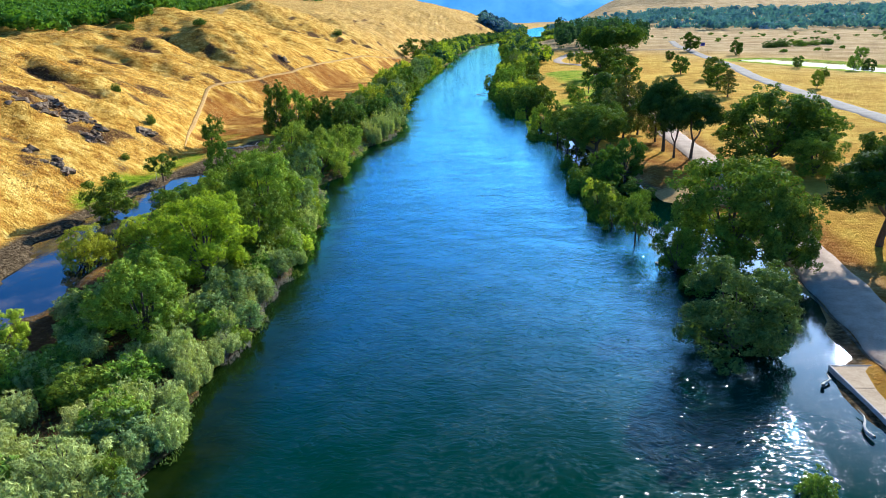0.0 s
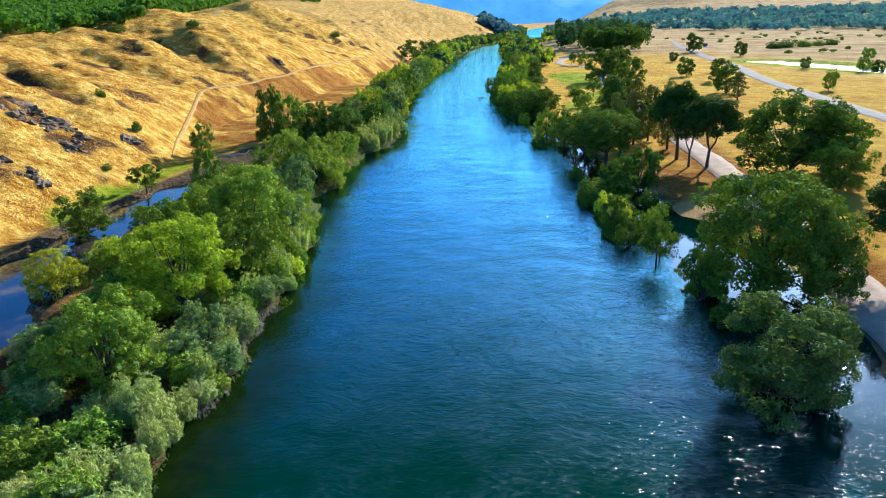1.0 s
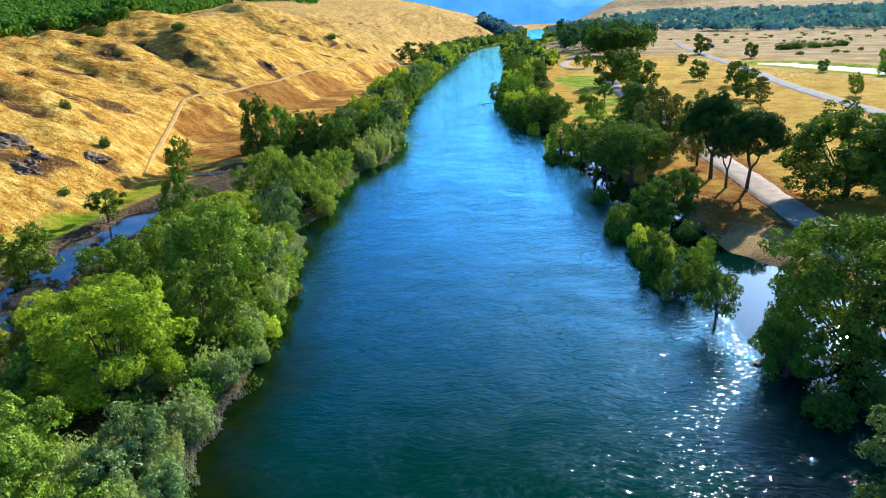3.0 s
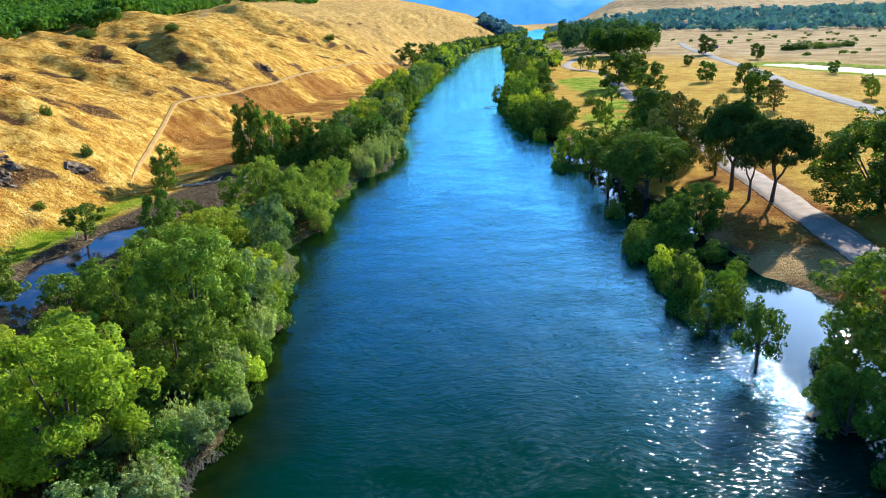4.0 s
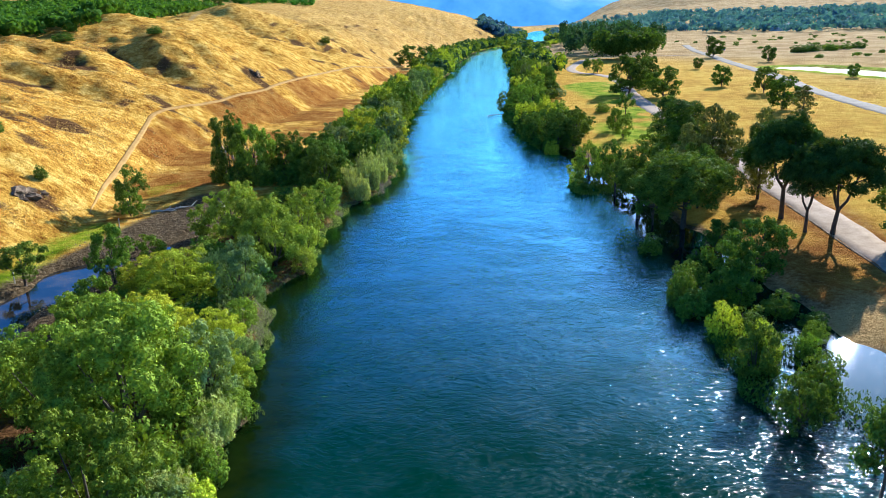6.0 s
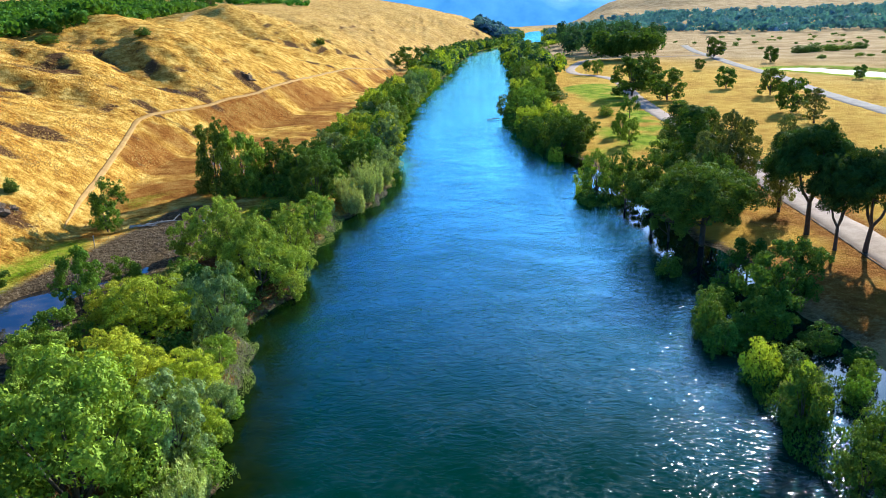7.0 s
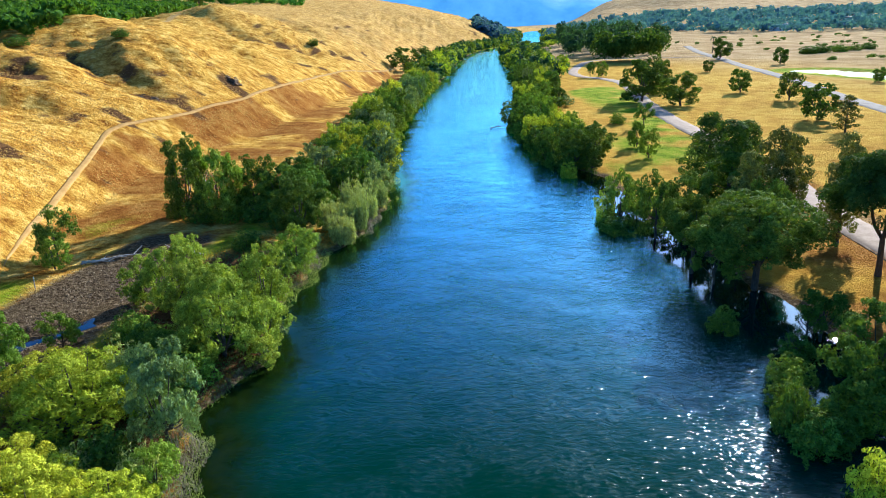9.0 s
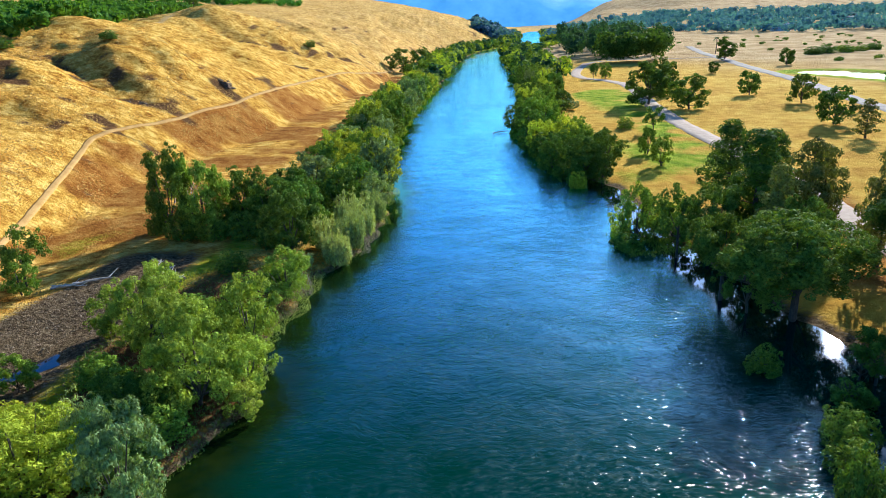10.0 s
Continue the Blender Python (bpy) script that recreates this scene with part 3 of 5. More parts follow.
calm = (1 - np.interp(V[:, 1], [66, 80], [0.95, 0.985]) * still) * (1 - 0.88 * inshore)
paint(river.data, "shallow", np.repeat(np.clip(inshore * 1.1, 0, 1)[:, None], 3, 1))
paint(river.data, "ripple", np.repeat(calm[:, None], 3, 1))
tagged(river, "wide blue-green river with fine ripples", "water", kind="structure")
pond, PX, PY = sheet("side_channel_water", np.linspace(-70, -40, 16), np.linspace(20, 168, 50), lambda x, y: np.zeros_like(x) - 0.05, POND)
tagged(pond, "still shallow backwater beside muddy bank", "water", kind="structure")
pond2, PX, PY = sheet("far_pond_water", np.linspace(172, 335, 16), np.linspace(280, 500, 30), lambda x, y: np.zeros_like(x) + 1.62, FAR_POND)
tagged(pond2, "narrow pale pond in the dry plain", "water", kind="structure")

# ---- roads ----
tagged(ribbon("park_lane", LANE_LINE, 6.2, LANE, 0.05), "pinkish concrete lane through the park", "path", kind="structure")
# dark strip laid as the small drop shadow along the lane's river side
tagged(ribbon("lane_edge_shadow", [(x - 3.2, y) for x, y in LANE_LINE[1:11]], 0.34, ROCK, 0.07), "dark strip drawn as the shadow line at the park lane's edge", "path edge", kind="structure")
tagged(ribbon("road", [(104, 100), (112, 150), (120, 205), (130, 290), (141, 362), (155, 425), (171, 530), (189, 628), (205, 720), (235, 850)], 7.6, ROAD, 0.06), "pale grey country road across the dry plain", "road", kind="structure")
tagged(ribbon("side_road", [(88, 615), (104, 640), (140, 650), (192, 640)], 5.0, ROAD, 0.05), "pale side road joining the country road", "road", kind="structure")


TRAIL_DIRT = surface_material("trail_dirt", [(0.3, (0.36, 0.19, 0.055)), (0.5, (0.47, 0.27, 0.085)), (0.7, (0.58, 0.37, 0.135))], 0.4)
tagged(ribbon("dirt_trail", TRAIL, 1.1, TRAIL_DIRT, 0.05, 1.0, 25), "narrow pale dirt trail along the hill's foot", "path", kind="structure")


# ---- trees ----
def part(name, me, parent, label=""):
    ob = new(name, me)
    ob.parent = parent
    if label:
        ob["label"] = label
    return ob


def tube_arrays(pts, radii, sides=6):
    V, F = [], []
    pts = [Vector(p) for p in pts]
    for k, (p, r) in enumerate(zip(pts, radii)):
        d = (pts[min(k + 1, len(pts) - 1)] - pts[max(k - 1, 0)]).normalized()
        q = d.to_track_quat("Z", "Y")
        for s in range(sides):
            a = 2 * math.pi * s / sides
            V.append(p + q @ Vector((math.cos(a) * r, math.sin(a) * r, 0)))
        if k:
            o = (k - 1) * sides
            F += [(o + s, o + (s + 1) % sides, o + sides + (s + 1) % sides, o + sides + s) for s in range(sides)]
    return np.array([tuple(v) for v in V]), np.array(F)


def join_tubes(tubes):
    V, F, o = [], [], 0
    for v, f in tubes:
        V.append(v)
        F.append(f + o)
        o += len(v)
    return np.concatenate(V), np.concatenate(F)


def leaf_quads(pts, nrm, size, slim, rng, droop=0.0):
    """A leaf spray (a small three-cornered blade) at each point."""
    n = len(pts)
    nrm = nrm / np.linalg.norm(nrm, axis=1)[:, None]
    a = rng.normal(size=(n, 3))
    a[:, 2] -= droop
    tn = a - (a * nrm).sum(1)[:, None] * nrm
    tn /= np.linalg.norm(tn, axis=1)[:, None]
    bn = np.cross(nrm, tn)
    s = size * rng.uniform(0.6, 1.4, n)[:, None]
    V = np.stack([pts - tn * s * 0.7 - bn * s * slim, pts - tn * s * 0.7 + bn * s * slim, pts + tn * s], 1).reshape(-1, 3)
    return V, np.arange(3 * n).reshape(n, 3)


def sphere_dirs(n, rng, up=0.0):
    d = rng.normal(size=(n, 3))
    d /= np.linalg.norm(d, axis=1)[:, None]
    d[:, 2] += up
    return d / np.linalg.norm(d, axis=1)[:, None]


def lobed_crown(lobes, count, size, slim, rng, up=0.25, droop=0.0, jitter=0.28):
    """Leaves over the outer skins of many overlapping lobes: clumps with gaps between them."""
    C, R = np.array([c for c, _ in lobes]), np.array([r for _, r in lobes])
    w = R ** 1.6
    core = np.array([0, 0, C[:, 2].mean() - 0.8])
    out = C - core
    out = out / (np.linalg.norm(out, axis=1)[:, None] + 1e-6) + np.array([0, 0, up])
    stretch = rng.uniform(0.75, 1.3, (len(lobes), 3)) * np.array([1, 1, 0.8])
    n = count * 2
    pick = rng.choice(len(lobes), n, p=w / w.sum())
    d = sphere_dirs(n, rng) + 0.5 * out[pick]
    d /= np.linalg.norm(d, axis=1)[:, None]
    rad = R[pick] * np.where(rng.rand(n) < 0.8, rng.uniform(0.72, 1.22, n), rng.uniform(0.4, 0.9, n))
    p = C[pick] + d * rad[:, None] * stretch[pick]
    deep = np.zeros(n)
    for c, r in zip(C, R):
        deep += np.linalg.norm((p - c) / (r * 0.74), axis=1) < 1
    ok = (deep == 0) | (rng.rand(n) < 0.12)
    p, d = p[ok][:count], d[ok][:count]
    nrm = d + jitter * rng.normal(size=d.shape)
    return leaf_quads(p, nrm, size, slim, rng, droop)


TREES = {}


def tree_meshes(kind, variant, detail):
    """Trunk and crown meshes of one tree ten metres high."""
    key = (kind, variant, detail)
    if key in TREES:
        return TREES[key]
    rng = np.random.RandomState(hash_of(kind) + variant * 17 + int(detail * 10))
    leaf = LEAF[{"broad": "broad", "lime": "lime", "yellow": "yellow", "grey": "grey", "dark": "dark", "oak": "oak", "umbrella": "pine", "tall": "olive", "shrub": "broad", "plume": "plume", "puff": "yellow", "cone": "oak", "yshrub": "yellow", "open": "dark", "dshrub": "dark", "spread": "dark", "dome": "sage", "willow": "willow"}[kind]]
    lobes, tubes, hearts, opts = [], [], [], {}
    if kind in ("broad", "lime", "yellow", "grey", "dark", "oak", "open", "spread", "dome", "willow"):
        base_h = {"dark": 1.5, "oak": 1.3, "open": 3.2, "spread": 3.9, "dome": 0.5}.get(kind, 1.0)
        boughs, wide = [], 4.3
        n = 27 if detail > 1.5 else {"open": 12}.get(kind, 19)
        for k in range(n):
            f = (k + 0.5) / n
            ang = k * 2.399 + rng.uniform(-0.5, 0.5)
            zc = base_h + 0.6 + (8.3 - base_h) * f
            prof = (0.7 + 0.7 * f) if f < 0.4 else math.sqrt(max(0.02, 1 - ((f - 0.4) / 0.68) ** 2))
            rr = wide * min(1, prof) * rng.uniform(0.5, 1.12)
            boughs.append(((rr * math.cos(ang), rr * math.sin(ang), zc + rng.uniform(-0.5, 0.5)), rng.uniform(0.8, 1.9)))
        # every bough carries smaller tufts on its outer side
        for c, r in boughs:
            c = np.array(c)
            away = (c - np.array([0, 0, 4.0])) / (np.linalg.norm(c - np.array([0, 0, 4.0])) + 0.01)
            for d in sphere_dirs(12, rng):
                d = d + 0.6 * away + np.array([0, 0, 0.1])
                d /= np.linalg.norm(d)
                lobes.append((tuple(c + d * r * np.array([1, 1, 0.8]) * rng.uniform(0.65, 1.35)), rng.uniform(0.34, 0.7)))
        hearts = boughs
        tr = rng.uniform(-0.3, 0.3, 2)
        tubes.append(tube_arrays([(0, 0, -0.8), (0.05, 0, 0.3), (tr[0] * .5, tr[1] * .5, base_h), (tr[0], tr[1], 6.0)], [0.42, 0.3, 0.24, 0.08], 7))
        for k in range(0, n, 2):
            c = Vector(boughs[k][0])
            s = Vector((tr[0] * .5, tr[1] * .5, base_h * rng.uniform(0.6, 1.4)))
            tubes.append(tube_arrays([s, s.lerp(c, 0.5) + Vector((0, 0, -0.3)), c], [0.15, 0.09, 0.03], 5))
        opts = dict(count=12500, size=0.155, slim=0.62)
        if kind == "willow":
            opts = dict(count=12500, size=0.18, slim=0.36, droop=0.3)
        if kind == "grey":
            opts = dict(count=9200, size=0.21, slim=0.4, droop=0.6)
        if kind == "oak":
            opts = dict(count=11000, size=0.18, slim=0.62)
        if kind == "open":
            opts["count"] = 6000
    elif kind == "umbrella":
        lean = rng.uniform(-0.9, 0.9, 2)
        fork = Vector((lean[0] * .35, lean[1] * .35, rng.uniform(2.2, 3.0)))
        tubes.append(tube_arrays([(0, 0, -0.6), (lean[0] * .05, lean[1] * .05, 0.8), fork], [0.30, 0.23, 0.19], 7))
        turn0, limbs = rng.uniform(0, 6.28), []
        for k in range(3):
            a = turn0 + k * 2.1 + rng.uniform(-0.3, 0.3)
            q = Vector((math.cos(a), math.sin(a), 0))
            knee, tip = fork + q * 0.9 + Vector((0, 0, 1.6)), fork + q * rng.uniform(1.3, 1.9) + Vector((0, 0, 4.4))
            tubes.append(tube_arrays([fork - Vector((0, 0, 0.15)), fork.lerp(knee, 0.5) + q * 0.2, knee, tip], [0.16, 0.14, 0.12, 0.06], 6))
            limbs.append((knee, tip))
        for k in range(28):
            a, q = k * 2.399, math.sqrt((k + 0.5) / 28)
            c = Vector((lean[0] * .5 + 3.6 * q * math.cos(a), lean[1] * .5 + 3.6 * q * math.sin(a), 8.9 - 3.4 * q * q + rng.uniform(-0.9, 0.3)))
            big = rng.uniform(0.95, 1.5)
            lobes.append((tuple(c), big * 0.7))
            hearts.append((tuple(c), big))
            for d in sphere_dirs(5, rng, 0.4):
                lobes.append((tuple(np.array(c) + d * big * np.array([0.85, 0.85, 0.5])), big * rng.uniform(0.3, 0.5)))
            if k % 2 == 1:
                knee, tip = min(limbs, key=lambda e: (e[1] - c).length)
                s = knee.lerp(tip, rng.uniform(0.2, 1.0))
                tubes.append(tube_arrays([s, s.lerp(c, 0.55) + Vector((0, 0, -0.3)), c], [0.07, 0.045, 0.02], 5))
        opts = dict(count=15000, size=0.14, slim=0.42, up=0.35)
    elif kind in ("tall", "cone"):
        tubes.append(tube_arrays([(0, 0, -0.6), (0.05, 0.1, 3), (0, 0, 9.0)], [0.26, 0.18, 0.04], 6))
        n = 52
        for k in range(n):
            f = (k + 0.5) / n
            a = k * 2.399 + rng.uniform(-.4, .4)
            zc = 1.4 + 8.2 * f
            rr = (2.5 if kind == "tall" else 2.9) * (math.sin(math.pi * (0.22 + 0.74 * f)) if kind == "tall" else (1.1 - f) ** 0.8) * rng.uniform(0.15, 1)
            lobes.append(((rr * math.cos(a), rr * math.sin(a), zc + rng.uniform(-.4, .4)), rng.uniform(0.5, 0.95)))
            if k % 4 == 0:
                tubes.append(tube_arrays([(0, 0, zc - 0.8), (rr * math.cos(a), rr * math.sin(a), zc)], [0.07, 0.02], 4))
        opts = dict(count=9000, size=0.17, slim=0.4, droop=0.4)
    elif kind == "puff":
        # willow scrub: a low dome of many soft rounded tufts
        n = 60
        for k in range(n):
            a, q = k * 2.399, math.sqrt((k + 0.5) / n)
            rr = 5.6 * q * rng.uniform(0.85, 1.1)
            zc = 8.6 * math.sqrt(max(0.03, 1 - 0.9 * q * q)) * rng.uniform(0.6, 1.04)
            big = rng.uniform(0.55, 0.95)
            c = (rr * math.cos(a), rr * math.sin(a), zc)
            lobes.append((c, big))
            for d in sphere_dirs(4, rng, 0.5):
                lobes.append((tuple(np.array(c) + d * big * 0.75), big * rng.uniform(0.35, 0.6)))
            hearts.append(((c[0] * 0.8, c[1] * 0.8, zc * 0.62), 1.5))
            if zc > 3.2 and k % 2:
                lobes.append(((rr * 0.97 * math.cos(a), rr * 0.97 * math.sin(a), zc - 2.0), big * 1.1))
            if k % 3 == 0:
                tubes.append(tube_arrays([(rr * 0.15 * math.cos(a), rr * 0.15 * math.sin(a), -0.5), (rr * 0.6 * math.cos(a), rr * 0.6 * math.sin(a), zc * 0.5), c], [0.16, 0.1, 0.03], 4))
        opts = dict(count=13000, size=0.19, slim=0.34, up=0.45, jitter=0.5)
    else:
        # shrubs: many stems from the ground, rounded or plumed, with a ragged outline
        n = 34
        for k in range(n):
            a, q = k * 2.399, math.sqrt((k + 0.5) / n)
            top = (9.0 * math.sqrt(max(0.05, 1 - 0.8 * q * q))) * rng.uniform(0.5, 1.1)
            x0, y0 = 4.9 * q * math.cos(a) * rng.uniform(0.8, 1.15), 4.9 * q * math.sin(a) * rng.uniform(0.8, 1.15)
            if kind == "plume":
                for h in np.linspace(0.6, top * 1.08, 6):
                    lobes.append(((x0 * (0.6 + 0.55 * h / 9), y0 * (0.6 + 0.55 * h / 9), h), 1.0 - 0.075 * h))
            else:
                for h in np.linspace(0.6, top * 0.92, 4):
                    lobes.append(((x0 * (0.8 + 0.25 * h / 9) + rng.uniform(-.5, .5), y0 * (0.8 + 0.25 * h / 9) + rng.uniform(-.5, .5), h), rng.uniform(0.5, 1.3)))
            if k % 3 == 0:
                tubes.append(tube_arrays([(x0 * 0.2, y0 * 0.2, -0.5), (x0 * 0.6, y0 * 0.6, top * 0.5), (x0 * 0.9, y0 * 0.9, top * 0.8)], [0.16, 0.1, 0.04], 4))
        opts = dict(count=6800, size=0.28, slim=0.5)
        if kind == "plume":
            opts = dict(count=9000, size=0.5, slim=0.13, droop=-2.6, jitter=0.8, up=0.5)
    if detail != 1:
        opts["count"] = int(opts["count"] * detail)
        opts["size"] *= detail ** -0.42
    V, F = lobed_crown(lobes, rng=rng, **opts)
    if hearts:
        pick = rng.randint(0, len(hearts), int(2400 * max(detail, 0.3)))
        C, R = np.array([c for c, _ in hearts])[pick], np.array([r for _, r in hearts])[pick]
        d = sphere_dirs(len(pick), rng)
        V2, F2 = leaf_quads(C + d * (R * rng.uniform(0.1, 0.85, len(pick)))[:, None], d + rng.normal(size=d.shape), 0.27 * max(detail, 0.3) ** -0.4, 0.6, rng)
        V, F = np.concatenate([V, V2]), np.concatenate([F, F2 + len(V)])
    tv, tf = join_tubes(tubes)
    TREES[key] = (make_mesh("trunk", tv, tf, BARK), make_mesh("crown", V, F, leaf))
    return TREES[key]


def hash_of(word):
    return sum(ord(ch) * (k + 3) for k, ch in enumerate(word)) % 9973


KIND_LABEL = {
    "broad": ("tree", "leafy green riverside tree with rounded crown"),
    "lime": ("tree", "large bright green leafy tree on the bank"),
    "yellow": ("tree", "bright yellow-green willow tree on the bank"),
    "grey": ("tree", "grey-green willow tree with fine drooping leaves"),
    "dark": ("tree", "dark green broad oak in the park"),
    "oak": ("tree", "dark green broad oak in the dry park"),
    "open": ("tree", "small dark tree with bare trunk and open crown"),
    "spread": ("tree", "wide dark tree with bare limbs standing in floodwater"),
    "dome": ("tree", "dense green domed tree standing in floodwater"),
    "willow": ("tree", "soft yellow-green willow tree at the water's edge"),
    "umbrella": ("pine_tree", "tall umbrella pine with bare forked trunk"),
    "tall": ("tree", "slender tall olive-green tree"),
    "cone": ("tree", "tall dark narrow evergreen tree"),
    "shrub": ("shrub", "dense green shrub at the water's edge"),
    "dshrub": ("shrub", "dark green shrub standing in flooded margin"),
    "yshrub": ("shrub", "light yellow-green shrub at the water's edge"),
    "puff": ("shrub", "soft yellow-green willow scrub with rounded tufts"),
    "plume": ("shrub", "feathery pale grey-green willow shrub"),
}
tree_count = 0


def plant(kind, x, y, h, r, detail=1.0, group="", label="", z=None):
    """One tree or shrub, h metres high with a crown r metres in radius, rooted in the ground."""
    global tree_count
    tree_count += 1
    variant = (tree_count * 7) % (5 if detail >= 1 else 3)
    trunk, crown = tree_meshes(kind, variant, detail)
    name, words = KIND_LABEL[kind]
    nominal = {"umbrella": 4.5, "tall": 2.5, "cone": 2.6, "shrub": 6.6, "dshrub": 6.6, "yshrub": 6.6, "plume": 6.6, "puff": 6.4}.get(kind, 6.0)
    root = new(name)
    g = float(height(x, y)) if z is None else z
    g = max(g, -0.4)
    turn = (tree_count * 2.399) % 6.283
    root.matrix_world = Matrix.LocRotScale((x, y, g), Euler((0, 0, turn)), (r / nominal, r / nominal, (h - g if g < 0 else h) / 10.2))
    part("trunk", trunk, root)
    part("crown", crown, root)
    tagged(root, label or words, "tree" if name != "shrub" else "shrub", group)
    return root


# left bank, nearest first: kind, x, y, height, crown radius
LEFT = [
    ("broad", -46.5, 113, 5.0, 2.8), ("dshrub", -47.0, 125, 4.0, 2.6), ("broad", -47.5, 147, 4.0, 2.2), ("broad", -44.5, 160, 5.0, 2.8), ("dshrub", -38, 146, 4.0, 2.8), ("broad", -40, 113, 6.0, 3.4), ("shrub", -35, 107, 4.6, 3.0),
    ("plume", -27, 40, 4.2, 4.4), ("plume", -33, 41, 4.5, 4.2), ("plume", -29, 47, 3.4, 3.0), ("shrub", -32, 52, 4.2, 3.4), ("plume", -38, 47, 3.4, 3.6),
    ("yellow", -43.5, 59, 5.5, 3.2), ("plume", -26.8, 58.5, 4.6, 3.3), ("broad", -31.5, 63.5, 8.8, 5.8), ("plume", -38, 63, 3.6, 3.8), ("plume", -37.5, 55, 3.0, 3.2), ("shrub", -25, 65, 3.2, 2.4),
    ("lime", -31.2, 80, 11.2, 7.2), ("grey", -25.5, 71, 5.0, 3.0), ("plume", -24.2, 77, 3.6, 2.4), ("shrub", -37, 73, 4.5, 4.0), ("plume", -42, 70, 3.2, 3.6),
    ("broad", -29.5, 101, 12.8, 7.0), ("broad", -27.5, 91, 8.8, 4.6), ("shrub", -23.4, 90, 4.2, 2.6), ("plume", -24.5, 83.5, 4.2, 2.4), ("yshrub", -22.6, 95, 3.2, 2.1),
    ("broad", -36, 90, 8.2, 4.4), ("broad", -37, 104, 8.5, 4.6), ("shrub", -40.5, 84, 4.5, 3.6), ("puff", -42.5, 100, 5.6, 3.0),
    ("puff", -50.7, 89, 6.4, 4.6), ("puff", -46.8, 95, 5.4, 3.2), ("broad", -59.3, 113, 7.2, 4.8), ("grey", -26.0, 108, 7.5, 3.4), ("plume", -23.8, 103, 4.4, 2.5),
    ("puff", -37.8, 132, 7.4, 6.0), ("puff", -42.5, 135, 6.4, 4.6), ("puff", -34.2, 118.5, 6.6, 4.6), ("puff", -37.5, 121, 6.4, 4.2), ("puff", -28.8, 118.5, 5.2, 3.3), ("puff", -25.4, 111, 4.2, 2.6), ("plume", -36, 137.5, 5.6, 3.0), ("grey", -29.4, 129.2, 8.6, 3.6), ("puff", -33.2, 111, 5.2, 3.4), ("plume", -25.6, 117, 3.4, 2.2), ("broad", -27.5, 122.5, 4.2, 2.2),
    ("broad", -43, 120, 6.0, 3.6), ("broad", -46, 128, 5.0, 3.0), ("broad", -49.2, 139, 8.0, 3.2), ("broad", -47, 108, 5.6, 3.0), ("shrub", -45, 101, 4.0, 2.8), ("broad", -42, 108, 6.0, 3.2),
    ("open", -61.5, 139.5, 5.6, 3.7),
    ("willow", -29.4, 144.2, 9.8, 4.9), ("willow", -33.6, 149.8, 9.0, 4.2), ("willow", -38.8, 156.4, 9.6, 4.5), ("willow", -27.8, 154.5, 8.8, 3.7), ("willow", -26.2, 148, 5.4, 3.0), ("dshrub", -35, 142.5, 4.6, 3.2), ("dshrub", -36, 162, 4.6, 3.4), ("willow", -25.2, 143.5, 3.4, 2.0),
    ("willow", -27.5, 170, 6.4, 3.7), ("shrub", -29, 162, 4.0, 2.6), ("shrub", -40.5, 148.5, 4.0, 2.8),
    ("open", -63.8, 176, 8.2, 3.4), ("broad", -62.4, 172.5, 4.6, 2.6),
    ("dshrub", -50.6, 197.5, 6, 3.6), ("shrub", -45.4, 196.5, 5.6, 3.6), ("dshrub", -40, 197, 5.6, 4.0), ("dshrub", -34, 192.5, 6.0, 4.2), ("dshrub", -55.5, 200, 4.4, 2.8), ("dshrub", -44, 203, 6, 4), ("dark", -53, 199, 14.0, 4.8), ("broad", -47.6, 199, 13.6, 5.2), ("dark", -36.5, 199, 9.4, 4.6), ("dark", -30.5, 186, 9.2, 4.6), ("dark", -42, 204, 9.6, 4.6), ("dark", -35, 207, 9.0, 4.6), ("dark", -31, 196, 8.6, 4.4),
    ("plume", -23.4, 184, 6.0, 3.3), ("plume", -22.4, 191, 6.6, 3.5), ("plume", -21.6, 198, 6.4, 3.4), ("plume", -25.8, 190, 6.6, 3.4), ("plume", -20.6, 206, 6.2, 3.2), ("plume", -24.5, 203, 6.8, 3.6), ("grey", -20.8, 213, 6.6, 3.4), ("dark", -27, 208, 8.8, 4.4), ("dark", -33, 206, 8.4, 4.2), ("dark", -25, 218, 8.6, 4.0), ("dark", -38, 204, 6.2, 3.6),
]
for kind, x, y, h, r in LEFT:
    plant(kind, x, y, h, r, (0.6 if r < 3.2 else 1.0 if r < 5.2 or kind == "puff" else 1.8) if y < 150 else 0.6 if r < 4.5 else 1.0, "trees on the hill-side river bank")

fill = np.random.RandomState(77)
for k in range(64):
    yy = fill.uniform(34, 118)
    xx = float(left_bank(yy)) - fill.uniform(2.0, 20.0)
    plant(fill.choice(["plume", "shrub", "dshrub", "grey"], p=[.42, .26, .2, .12]), xx, yy, fill.uniform(2.4, 4.6), fill.uniform(2.3, 3.6), 0.5, "trees on the hill-side river bank")

for k in range(34):
    yy = fill.uniform(118, 182)
    xx = float(left_bank(yy)) - fill.uniform(2.0, 13.0)
    plant(fill.choice(["dshrub", "shrub", "plume"], p=[.5, .3, .2]), xx, yy, fill.uniform(2.0, 3.8), fill.uniform(2.0, 3.2), 0.3, "trees on the hill-side river bank")

for k in range(46):
    yy = 31 + k * 1.9 + fill.uniform(-0.8, 0.8)
    xx = float(left_bank(yy)) - fill.uniform(0.2, 2.2)
    plant(fill.choice(["plume", "grey", "shrub", "plume"]), xx, yy, fill.uniform(1.8, 3.6), fill.uniform(1.5, 2.6), 0.5, "trees on the hill-side river bank")

